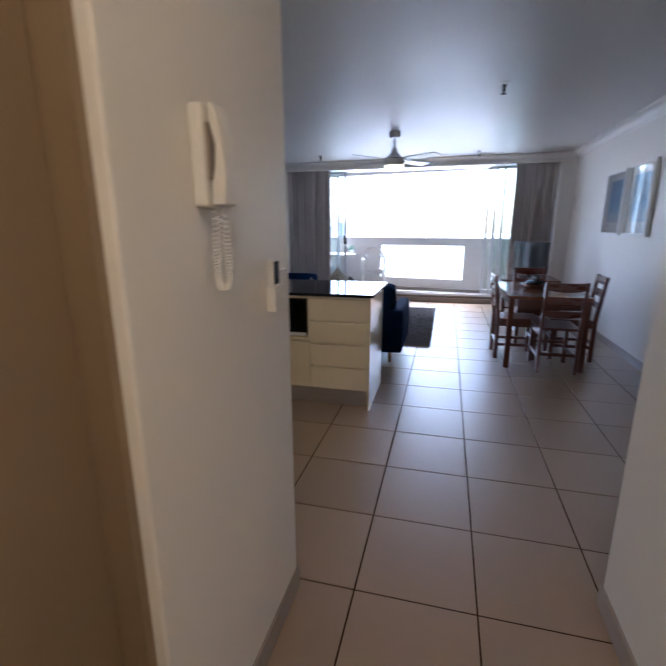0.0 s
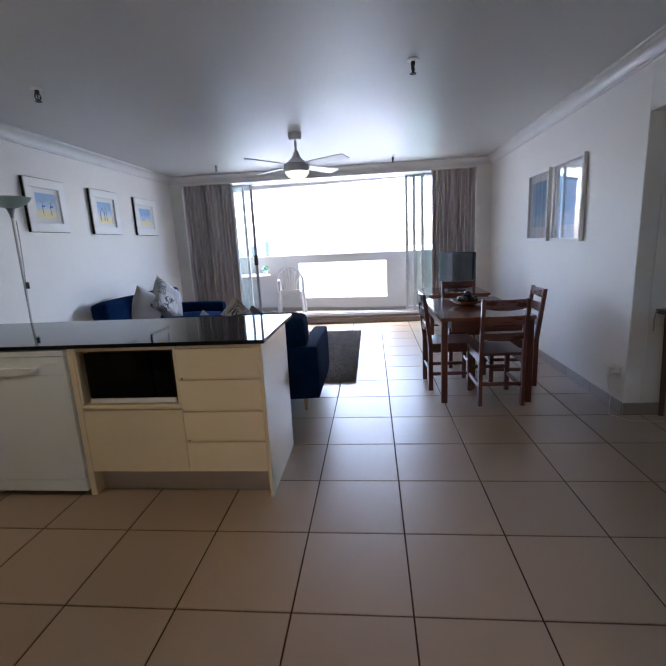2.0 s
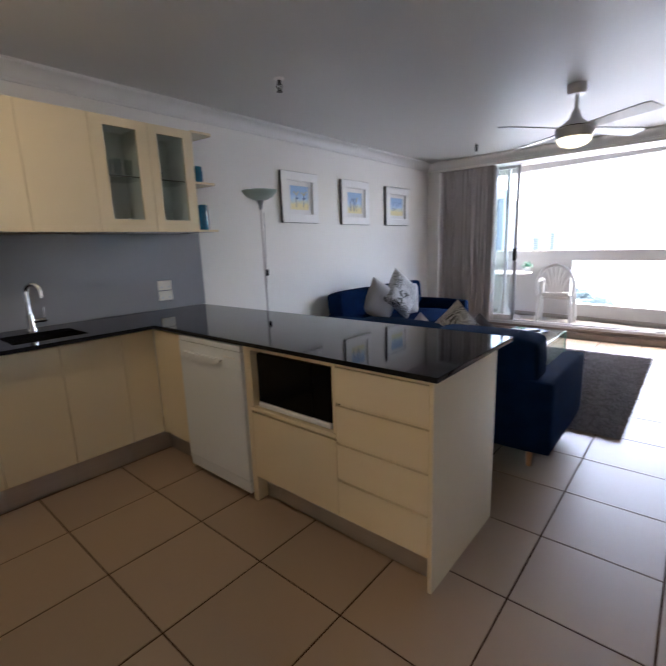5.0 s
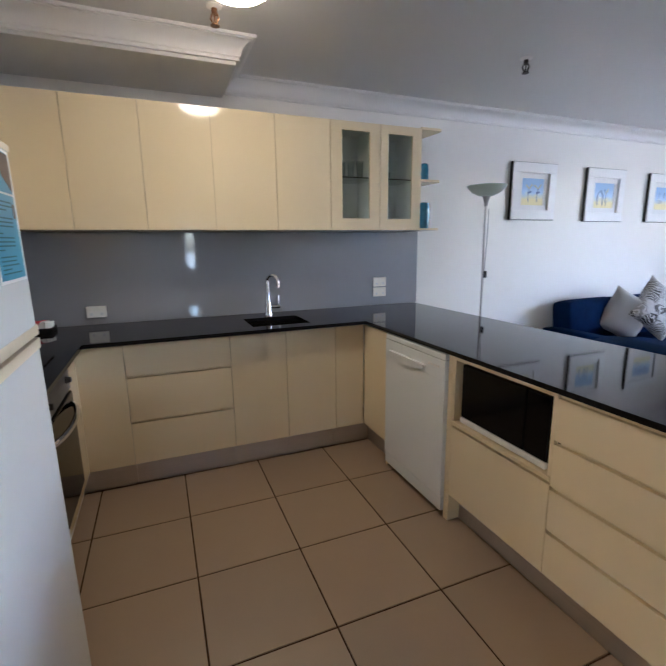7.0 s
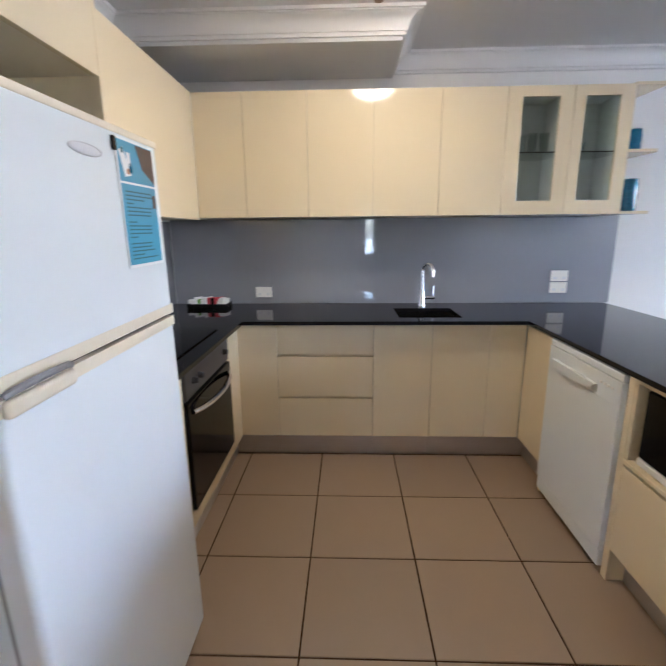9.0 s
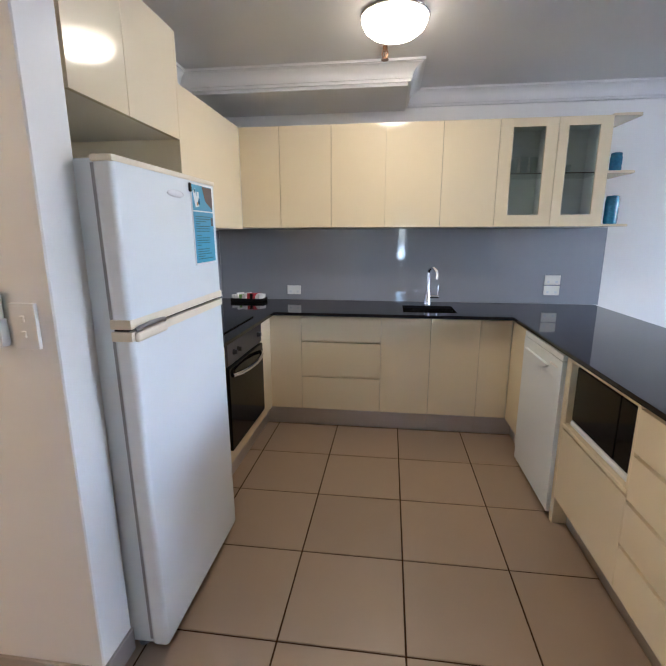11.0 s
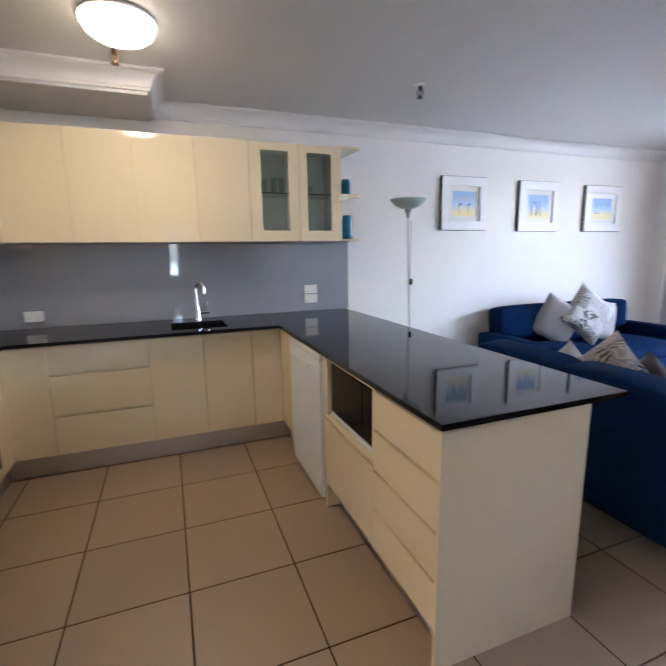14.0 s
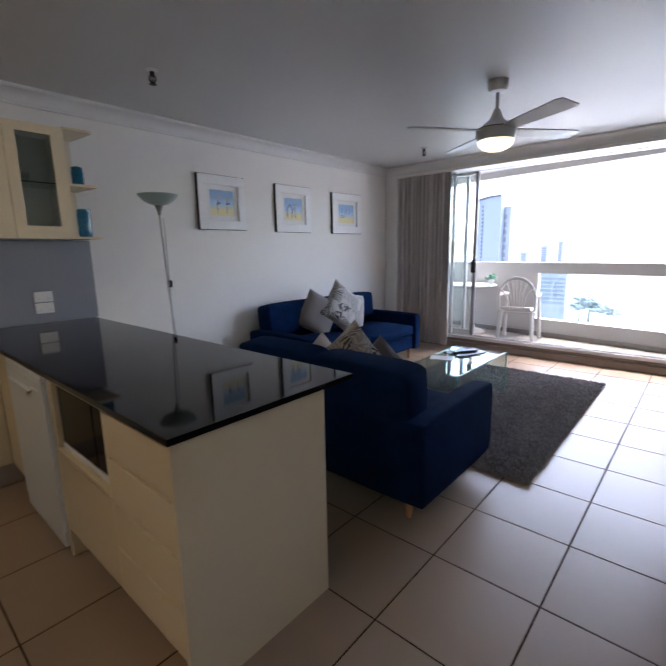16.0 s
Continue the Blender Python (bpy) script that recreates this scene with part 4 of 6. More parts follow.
# tea tray
tt = thing("tea_tray", (-2.64, -1.68, TOP), "small black tray holding tea and sugar sachets", "tray")
bm = B(-2.72, -2.58, -1.82, -1.55, TOP + 0.001, TOP + 0.008, 0.002)
for a in ((-2.72, -2.714, -1.82, -1.55), (-2.586, -2.58, -1.82, -1.55), (-2.714, -2.586, -1.82, -1.814), (-2.714, -2.586, -1.556, -1.55)):
    box(bm, *a, TOP + 0.008, TOP + 0.03)
part("tray", bm, M_BLACK, tt)
rnd = random.Random(4)
for k in range(11):
    sy = -1.80 + 0.022 * k
    mm = [M_WHITE, M_WHITE, M_WHITE, M_GREEN, M_WHITE, M_WHITE, M_RED, M_BLACK, M_RED, M_WHITE, M_WHITE][k % 11]
    s = thing("sachet", (-2.65, sy, TOP + 0.009), "small paper sachet standing in the tea tray", "sachet", "tea sachets")
    part("packet", box(bmesh.new(), -0.035, 0.035, -0.006, 0.006, 0, 0.052 + rnd.uniform(-0.01, 0.012), 0.003, 1, Matrix.Translation((-2.65, sy, TOP + 0.0085)) @ pose(0, 0, 0, rnd.uniform(-12, 12), 0, rnd.uniform(-70, -30))), mm, s)

# fridge
fr = thing("fridge", (-0.66, -1.6, 0), "white two-door fridge freezer with yellowed trim", "fridge")
part("cabinet", B(-0.985, -0.372, -1.95, -1.312, 0.012, 1.595, 0.008, 2), M_ENAMEL, fr)
for nm, z0, z1 in (("freezer_door", 1.138, 1.59), ("fridge_door", 0.045, 1.128)):
    d = part(nm, B(-0.99, -0.335, -1.300, -1.24, z0, z1, 0.016, 4), M_ENAMEL, fr)
    part("seal", B(-0.975, -0.35, -1.312, -1.300, z0 + 0.012, z1 - 0.012), M_ALUDARK, d, "grey rubber seal")
    zc0, zc1 = (z0 - 0.001, z0 + 0.026) if z0 > 1 else (z1 - 0.026, z1 + 0.001)
    part("edge_trim", B(-0.992, -0.333, -1.302, -1.2390, zc0, zc1, 0.002, 2), M_AGED, d, "yellowed plastic edge trim")
    if z0 > 1:
        part("top_trim", B(-0.992, -0.333, -1.302, -1.2385, z1 - 0.012, z1 + 0.006, 0.005, 2), M_AGED, d, "yellowed plastic edge trim")
        strap = [(-0.350, -1.2365, 1.134), (-0.362, -1.231, 1.139), (-0.40, -1.227, 1.142), (-0.45, -1.227, 1.142), (-0.495, -1.231, 1.139), (-0.508, -1.2365, 1.134)]
        part("handle", tube(bmesh.new(), strap, 0.0065, 8), M_ALUDARK, d, "grey steel grip over the handle cup")
        badge = Matrix.Translation((-0.66, -1.24, 1.525)) @ pose(0, 0, 0, -90) @ Matrix.Diagonal((1.9, 0.4, 1, 1))
        b = part("badge", lathe(bmesh.new(), 0, 0, [(0.030, 0), (0.030, 0.002), (0.026, 0.0035), (0.0255, 0.002)], 28, badge), M_ALU, d, "oval silver badge")
        part("badge_plate", lathe(bmesh.new(), 0, 0, [(0.0255, 0.0021), (0.02, 0.0032), (0.0, 0.0035)], 28, badge), M_GREYSIDE, b)
    else:
        cup = box(bmesh.new(), -0.512, -0.345, -1.2445, -1.2265, 1.098, 1.1275, 0.009, 3)
        part("handle_cup", cup, M_AGED, d, "cream moulded handle cup")
# black filler set between the doors to darken the gap like shade
part("gap_shade_strip", B(-0.98, -0.345, -1.298, -1.255, 1.1292, 1.1368), M_BLACK, fr, "black strip standing in for shade between the doors")
for fx, low in ((-0.93, -0.0075), (-0.39, 0.0)):
    part("foot", lathe(bmesh.new(), fx, -1.36, [(0.02, low), (0.02, 0.006), (0.01, 0.012)], 14), M_ALUDARK, fr)
    part("foot", lathe(bmesh.new(), fx, -1.88, [(0.02, low + 0.003), (0.02, 0.006), (0.01, 0.012)], 14), M_ALUDARK, fr)
# the fridge leans a little on its feet
LEAN = Matrix.Translation((-0.36, -1.30, 0)) @ pose(0, 0, 0, 0.3, 0.8) @ Matrix.Translation((0.355, 1.30, 0))
fr.matrix_basis = LEAN @ Matrix.Translation((-0.66, -1.6, 0))

ps = thing("info_sheet", (-0.885, -1.238, 1.44), "turquoise laminated information sheet taped to the freezer door", "notice")
X0, X1, Z0, Z1 = -0.955, -0.768, 1.283, 1.574
part("sheet", B(X0, X1, -1.2385, -1.2370, Z0, Z1), M_POSTERW, ps, smooth=False)
part("text_panel", B(X0 + 0.007, X1 - 0.007, -1.2370, -1.2366, Z0 + 0.007, Z1 - 0.10), M_POSTER, ps, smooth=False)
part("photo", B(X0 + 0.007, X1 - 0.007, -1.2370, -1.2366, Z1 - 0.095, Z1 - 0.006), M_POSTER, ps, smooth=False)
bm = prism(bmesh.new(), [(X0 + 0.008, -1.2365, Z1 - 0.09), (X0 + 0.008, -1.2365, Z1 - 0.008), (X0 + 0.095, -1.2365, Z1 - 0.008), (X0 + 0.07, -1.2365, Z1 - 0.06)], (0, 0.0004, 0))
part("photo_shape", bm, M_POSTERB, ps, smooth=False)
bm = prism(bmesh.new(), [(X1 - 0.06, -1.2364, Z1 - 0.08), (X1 - 0.03, -1.2364, Z1 - 0.02), (X1 - 0.012, -1.2364, Z1 - 0.03), (X1 - 0.03, -1.2364, Z1 - 0.085)], (0, 0.0004, 0))
part("photo_shape", bm, M_POSTERW, ps, smooth=False)
for dx, dz, w_, h_, mm in ((0.045, 0.030, 0.016, 0.030, M_POSTERW), (0.052, 0.052, 0.014, 0.022, M_BLUECAN), (0.040, 0.066, 0.012, 0.012, M_OAK), (0.022, 0.022, 0.010, 0.012, M_INK)):
    part("photo_shape", B(X1 - dx - w_, X1 - dx, -1.2364, -1.2359, Z1 - dz - h_, Z1 - dz), mm, ps, smooth=False)
part("phone_shape", B(X0 + 0.012, X0 + 0.03, -1.2366, -1.2362, Z1 - 0.15, Z1 - 0.118), M_POSTERB, ps, smooth=False)
rnd = random.Random(2)
for k in range(17):
    zz = Z1 - 0.118 - 0.0088 * k - (0.007 if k > 6 else 0) - (0.006 if k > 11 else 0)
    ln = rnd.uniform(0.085, 0.135) if k % 4 != 3 else rnd.uniform(0.03, 0.06)
    xr = X1 - 0.022
    part("text_bar", B(xr - ln, xr, -1.2366, -1.2363, zz, zz + 0.0032), M_INK, ps, smooth=False)
part("clip", B(-0.768, -0.754, -1.2395, -1.232, 1.54, 1.57, 0.002), M_BLACK, ps, "small black magnet")

ps.matrix_basis = LEAN @ Matrix.Translation((-0.885, -1.238, 1.44))

# hall ceiling light
hl = thing("ceiling_light", (0.33, -3.1, CEIL), "round opal ceiling light in the entry hall, switched on", "ceiling light")
part("base", lathe(bmesh.new(), 0.33, -3.1, [(0.12, CEIL - 0.001), (0.12, CEIL - 0.015), (0.14, CEIL - 0.02)], 32), M_WHITE, hl)
part("diffuser", lathe(bmesh.new(), 0.33, -3.1, [(0.14, CEIL - 0.021), (0.13, CEIL - 0.05), (0.08, CEIL - 0.08), (0.0, CEIL - 0.09)], 32), M_LIGHTHALL, hl, "glowing opal glass bowl")

# kitchen ceiling light
kl = thing("ceiling_light", (-1.64, -0.55, CEIL), "round white glass ceiling light, switched on", "ceiling light")
part("base", lathe(bmesh.new(), -1.64, -0.55, [(0.145, CEIL - 0.0010), (0.165, CEIL - 0.0030), (0.167, CEIL - 0.0140), (0.163, CEIL - 0.0160)], 40), M_WHITE, kl, "metal ring")
part("diffuser", lathe(bmesh.new(), -1.64, -0.55, [(0.144, CEIL - 0.0600), (0.114, CEIL - 0.0820), (0.070, CEIL - 0.0960), (0.000, CEIL - 0.1020)], 40), M_LIGHTKIT, kl, "glowing opal glass bowl")
part("diffuser_rim", lathe(bmesh.new(), -1.64, -0.55, [(0.163, CEIL - 0.0165), (0.159, CEIL - 0.0350), (0.145, CEIL - 0.0595), (0.143, CEIL - 0.0595)], 40), M_LIGHTRIM, kl, "glowing opal glass rim")

# ---- sprinklers ----
def sprinkler(x, y, brass=False):
    s = thing("sprinkler_head", (x, y, CEIL), "small metal fire sprinkler hanging from the ceiling", "sprinkler", "ceiling sprinklers")
    m = M_COPPER if brass else M_BRONZE
    part("escutcheon", lathe(bmesh.new(), x, y, [(0.036, CEIL - 0.0005), (0.036, CEIL - 0.004), (0.016, CEIL - 0.012)], 20), M_WHITE, s)
    part("stem", lathe(bmesh.new(), x, y, [(0.014, CEIL - 0.009), (0.014, CEIL - 0.036)], 12), m, s)
    bm = bmesh.new()
    for sx in (-1, 1):
        tube(bm, [(x + sx * 0.006, y + sx * 0.011, CEIL - 0.034), (x + sx * 0.009, y + sx * 0.017, CEIL - 0.052), (x + sx * 0.003, y + sx * 0.005, CEIL - 0.078)], 0.0045, 6)
    rod(bm, (x, y, CEIL - 0.036), (x, y, CEIL - 0.076), 0.004)
    part("frame", bm, m, s)
    part("deflector", lathe(bmesh.new(), x, y, [(0.005, CEIL - 0.075), (0.021, CEIL - 0.08), (0.021, CEIL - 0.084), (0.002, CEIL - 0.084)], 16), m, s)


for p in ((-1.88, 1.215), (-1.74, 4.25), (0.635, 1.30), (0.66, 4.5), (-1.95, -0.60)):
    sprinkler(*p, brass=p[1] < 0)

# ---- ceiling fan ----
FXC, FYC = -0.41, 2.88
fan = thing("ceiling_fan", (FXC, FYC, CEIL), "brushed nickel ceiling fan with four blades and a lit bowl", "ceiling fan")
part("canopy", lathe(bmesh.new(), FXC, FYC, [(0.068, CEIL - 0.001), (0.068, CEIL - 0.045), (0.055, CEIL - 0.07), (0.018, CEIL - 0.075)], 32), M_FAN, fan)
part("rod", rod(bmesh.new(), (FXC, FYC, CEIL - 0.07), (FXC, FYC, 2.26), 0.0125), M_FAN, fan)
part("motor", lathe(bmesh.new(), FXC, FYC, [(0.02, 2.275), (0.028, 2.26), (0.045, 2.21), (0.085, 2.175), (0.130, 2.148), (0.131, 2.143), (0.134, 2.138), (0.134, 2.10), (0.126, 2.085), (0.125, 2.07)], 40), M_FAN, fan)
part("gap_ring", lathe(bmesh.new(), FXC, FYC, [(0.126, 2.146), (0.1335, 2.1455), (0.1335, 2.1415), (0.126, 2.141)], 40), M_BLACK, fan, "dark gap round the motor")
part("light_bowl", lathe(bmesh.new(), FXC, FYC, [(0.12, 2.075), (0.12, 2.065), (0.112, 2.045), (0.09, 2.022), (0.055, 2.008), (0.0, 2.002)], 36), M_LIGHTWARM, fan, "glowing opal glass bowl")
for k in range(4):
    a = radians((55, 143, 233, 329)[k])
    bm = bmesh.new()
    top, low = [], []
    for i in range(13):
        r = 0.10 + 0.52 * i / 12
        w = 0.042 + 0.028 * (i / 12) ** 0.7
        if i == 12:
            w *= 0.82
        t = radians(-11)
        for side in (-1, 1):
            for lst, dz in ((top, 0.004), (low, -0.004)):
                lst.append(bm.verts.new((r, side * w * math.cos(t), 2.135 + side * w * math.sin(t) + dz)))
    for i in range(12):
        p = 2 * i
        bm.faces.new((top[p], top[p + 1], top[p + 3], top[p + 2]))
        bm.faces.new((low[p], low[p + 2], low[p + 3], low[p + 1]))
        bm.faces.new((top[p], top[p + 2], low[p + 2], low[p]))
        bm.faces.new((top[p + 1], low[p + 1], low[p + 3], top[p + 3]))
    bm.faces.new((top[0], low[0], low[1], top[1]))
    bm.faces.new((top[-2], top[-1], low[-1], low[-2]))
    bmesh.ops.transform(bm, matrix=Matrix.Translation((FXC, FYC, 0)) @ pose(0, 0, 0, 0, 0, math.degrees(a)), verts=bm.verts)
    part("blade", bm, M_FAN, fan)

# ---- floor lamp ----
LB, LT = Vector((-2.615, 1.625, 0)), Vector((-2.474, 1.49, 1.70))
fl = thing("floor_lamp", LB, "slim chrome uplighter with a frosted green glass bowl", "floor lamp")
part("base", lathe(bmesh.new(), LB.x, LB.y, [(0.13, 0), (0.13, 0.012), (0.11, 0.022), (0.02, 0.03), (0.012, 0.05)], 36), M_FAN, fl)
part("pole", rod(bmesh.new(), LB + Vector((0, 0, 0.03)), LT, 0.0085), M_STEEL, fl)
part("cup", lathe(bmesh.new(), LT.x, LT.y, [(0.012, 1.65), (0.016, 1.68), (0.028, 1.715), (0.036, 1.73)], 20), M_ALUDARK, fl)
part("shade", lathe(bmesh.new(), LT.x, LT.y, [(0.03, 1.722), (0.065, 1.732), (0.108, 1.754), (0.142, 1.788), (0.150, 1.804), (0.143, 1.802), (0.104, 1.762), (0.055, 1.740), (0.0, 1.735)], 44), M_FROST, fl, "frosted pale green glass bowl")
cb = [LB.lerp(LT, t) + Vector((0.009 + 0.007 * math.sin(t * 9), 0.011 + 0.006 * math.sin(t * 7 + 1), 0)) for t in [k / 24 for k in range(2, 24)]]
part("cord", tube(bmesh.new(), cb, 0.003, 6), M_ALUDARK, fl)
for t in (0.655, 0.375):
    p = LB.lerp(LT, t) + Vector((0.014, 0.012, 0))
    part("switch", B(p.x - 0.012, p.x + 0.012, p.y - 0.012, p.y + 0.012, p.z - 0.028, p.z + 0.028, 0.006, 2), M_BLACK, fl, "black inline switch")


# ---- pictures ----
def beach_picture(y0, y1, z0, z1, label, motif):
    p = thing("framed_picture", (XW, (y0 + y1) / 2, z0), label, "picture", "beach pictures")
    x = XW - 0.008
    part("backing", B(XW + 0.002, x + 0.02, y0 + 0.004, y1 - 0.004, z0 + 0.004, z1 - 0.004), M_BLACK, p, "black frame edge")
    w = 0.085
    bm = bmesh.new()
    for a in ((y0, y1, z0, z0 + w), (y0, y1, z1 - w, z1), (y0, y0 + w, z0 + w, z1 - w), (y1 - w, y1, z0 + w, z1 - w)):
        box(bm, x + 0.021, x + 0.046, *a, 0.003)
    part("frame", bm, M_PICFRAME, p, "wide white-washed timber frame")
    part("frame_edge", B(XW + 0.003, x + 0.037, y0 - 0.0035, y0 - 0.0005, z0, z1), M_BLACK, p, "black painted frame edge")
    part("frame_edge", B(XW + 0.003, x + 0.037, y0, y1, z0 - 0.0035, z0 - 0.0005), M_BLACK, p, "black painted frame edge")
    part("frame_edge", B(XW + 0.003, x + 0.037, y0, y1, z1 + 0.0005, z1 + 0.0035), M_BLACK, p, "black painted frame edge")
    w2 = w + 0.045
    bm = bmesh.new()
    for a in ((y0 + w, y1 - w, z0 + w, z0 + w2), (y0 + w, y1 - w, z1 - w2, z1 - w), (y0 + w, y0 + w2, z0 + w2, z1 - w2), (y1 - w2, y1 - w, z0 + w2, z1 - w2)):
        box(bm, x + 0.0205, x + 0.026, *a, 0.001)
    part("mat_board", bm, M_MAT, p)
    a0, a1, b0, b1 = y0 + w2, y1 - w2, z0 + w2, z1 - w2
    art = part("painting", B(x + 0.0202, x + 0.0212, a0, a1, b0, b1), M_BEACH, p, "small watercolour of a beach", False)
    s, h = a1 - a0, b1 - b0

    def stroke(pts, r, m):
        part("brush_stroke", tube(bmesh.new(), [(x + 0.0213, a0 + u * s, b0 + v * h) for u, v in pts], r * 0.75, 6), m, art)

    if motif == 0:
        for c in (0.3, 0.7):
            stroke([(c + 0.02, 0.12), (c, 0.45), (c + 0.05, 0.62)], 0.0035, M_INKBLUE)
            stroke([(c - 0.12, 0.75), (c + 0.05, 0.62), (c + 0.17, 0.78)], 0.006, M_INKYEL)
            stroke([(c - 0.02, 0.46), (c + 0.12, 0.5)], 0.012, M_INKBLUE)
    elif motif == 1:
        stroke([(0.18, 0.12), (0.18, 0.5), (0.32, 0.72), (0.46, 0.5), (0.46, 0.12)], 0.006, M_INKBLUE)
        stroke([(0.25, 0.12), (0.25, 0.42), (0.39, 0.42), (0.39, 0.12)], 0.004, M_MAT)
        stroke([(0.62, 0.1), (0.6, 0.55), (0.52, 0.75)], 0.004, M_INKBLUE)
        stroke([(0.6, 0.55), (0.72, 0.78)], 0.004, M_INKYEL)
    else:
        for c in (0.2, 0.45, 0.7):
            stroke([(c, 0.5), (c + 0.05, 0.78)], 0.004, M_INKBLUE)
        stroke([(0.15, 0.3), (0.35, 0.3), (0.35, 0.4), (0.15, 0.4)], 0.004, M_INKBLUE)


beach_picture(2.025, 2.548, 1.572, 2.065, "white-framed beach watercolour of two umbrellas", 0)
beach_picture(2.955, 3.488, 1.565, 2.06, "white-framed beach watercolour of a bathing hut", 1)
beach_picture(3.870, 4.432, 1.565, 2.05, "white-framed beach watercolour of waves", 2)


def blue_print(y0, y1, z0, z1, label):
    p = thing("framed_print", (XE, (y0 + y1) / 2, z0), label, "picture", "blue prints")
    x = XE - 0.002
    part("backing", B(x - 0.008, x, y0 + 0.002, y1 - 0.002, z0 + 0.002, z1 - 0.002), M_MAT, p)
    w = 0.028
    bm = bmesh.new()
    for a in ((y0, y1, z0, z0 + w), (y0, y1, z1 - w, z1), (y0, y0 + w, z0 + w, z1 - w), (y1 - w, y1, z0 + w, z1 - w)):
        box(bm, x - 0.032, x - 0.0, *a, 0.002)
    part("frame", bm, M_PICFRAME, p, "narrow white frame")
    m = 0.105
    part("print", B(x - 0.010, x - 0.0085, y0 + m, y1 - m, z0 + m + 0.04, z1 - m), M_BLUEPRINT, p, "blue abstract print", False)
    part("glazing", B(x - 0.022, x - 0.019, y0 + w, y1 - w, z0 + w, z1 - w), M_PICGLASS, p).visible_shadow = False


blue_print(2.855, 3.425, 1.245, 1.955, "tall white-framed blue abstract print behind glass")
blue_print(2.14, 2.75, 1.245, 1.965, "tall white-framed blue print reflecting the window")


# ---- sofas ----
def sofa(m, length, label, top, inset):
    """A two-seat sofa that faces +y, its back along y = 0, from x = 0 to length, standing at the pose m."""
    s = thing("sofa", (0, 0, 0), label, "sofa", "navy sofas")
    d = 0.86
    part("base", soft(bmesh.new(), 0.10, length - 0.10, 0.05, d - 0.03, 0.13, 0.31, 14), M_NAVY, s)
    for x in (0.0, length - 0.14):
        part("arm", soft(bmesh.new(), x, x + 0.14, 0.012, d, 0.12, 0.562, 8, 13, 0.008), M_NAVY, s)
    part("back_frame", soft(bmesh.new(), 0.0, length, 0.0, 0.17, 0.122, 0.558, 12), M_NAVY, s)
    half = length / 2 - inset
    for k in range(2):
        a = 0.14 + k * (length - 0.28) / 2
        w = (length - 0.28) / 2
        part("seat_cushion", soft(bmesh.new(), a + 0.004, a + w - 0.004, 0.17, d - 0.005, 0.305, 0.440, 6, 13, 0.034), M_NAVY, s)
        a = inset + k * half
        t = Matrix.Translation((0, 0.1, 0.5)) @ pose(0, 0, 0, 6) @ Matrix.Translation((0, -0.1, -0.5))
        part("back_cushion", soft(bmesh.new(), a, a + half + 0.004, 0.015, 0.245, 0.50, top, 9, 17, 0.012, t), M_NAVY, s)
    for x in (0.13, length - 0.13):
        for y in (0.10, d - 0.09):
            part("leg", rod(bmesh.new(), (x, y, 0), (x, y, 0.13), 0.014, 0.024), M_OAK, s, "turned pale oak leg")
    s.matrix_basis = m
    return s


sofa(pose(-0.105, 1.425, 0, 0, 0, 0) @ Matrix.Translation((-1.48, 0, 0)), 1.48, "navy blue fabric sofa with its back to the kitchen", 0.79, 0.10)
sofa(pose(-2.74, 4.50, 0, 0, 0, -90), 2.02, "navy blue fabric sofa against the white wall", 0.81, 0.125)


def cushion(loc, size, rx, ry, rz, material, label, thick=0.15):
    c = thing("cushion", loc, label, "cushion", "scatter cushions")
    part("cover", throw(size, thick, pose(*loc, rx, ry, rz)), material, c)


cushion((-2.42, 3.20, 0.665), 0.43, 0, 28, 62, M_CUSHG, "plain grey linen cushion on the wall sofa")
cushion((-2.30, 3.47, 0.725), 0.47, -14, 38, 72, M_LEAF, "white cushion printed with grey ferns on the wall sofa")
cushion((-2.33, 3.66, 0.665), 0.42, -12, 15, 84, M_CUSHG, "pale linen cushion tucked behind the fern cushion")
cushion((-0.86, 1.84, 0.625), 0.43, -16, 45, 8, M_LEAF, "white cushion printed with grey ferns on the near sofa", 0.14)
cushion((-0.69, 1.90, 0.555), 0.42, -32, 32, -6, M_DARKCUSH, "charcoal cushion on the near sofa", 0.13)

cushion((-1.14, 1.86, 0.535), 0.40, -22, 38, 6, M_CUSHG, "plain grey linen cushion on the near sofa", 0.14)

# ---- rug ----
RX0, RX1, RY0, RY1 = -1.52, 0.155, 2.20, 4.57
rug = thing("rug", ((RX0 + RX1) / 2, (RY0 + RY1) / 2, 0.0), "thick grey shag rug under the glass table", "rug")
part("backing", B(RX0 + 0.01, RX1 - 0.01, RY0 + 0.01, RY1 - 0.01, 0.0045, 0.012), M_RUG, rug)
rng = np.random.default_rng(5)
N = 70000
cx, cy = rng.uniform(RX0 + 0.012, RX1 - 0.012, N), rng.uniform(RY0 + 0.012, RY1 - 0.012, N)
ang = rng.uniform(0, 2 * np.pi, N)
ln = rng.uniform(0.012, 0.026, N)
hh = rng.uniform(0.014, 0.030, N)
wd = rng.uniform(0.0022, 0.004, N)
dx, dy = np.cos(ang), np.sin(ang)
va = np.stack([cx - dy * wd, cy + dx * wd, np.full(N, 0.008)], 1)
vb = np.stack([cx + dy * wd, cy - dx * wd, np.full(N, 0.008)], 1)
vc = np.stack([cx + dx * ln * 0.6 + dy * wd, cy + dy * ln * 0.6 - dx * wd, 0.008 + hh], 1)
vd = np.stack([cx + dx * ln * 0.6 - dy * wd, cy + dy * ln * 0.6 + dx * wd, 0.008 + hh], 1)
verts = np.stack([va, vb, vc, vd], 1).reshape(-1, 3) - np.array([(RX0 + RX1) / 2, (RY0 + RY1) / 2, 0])
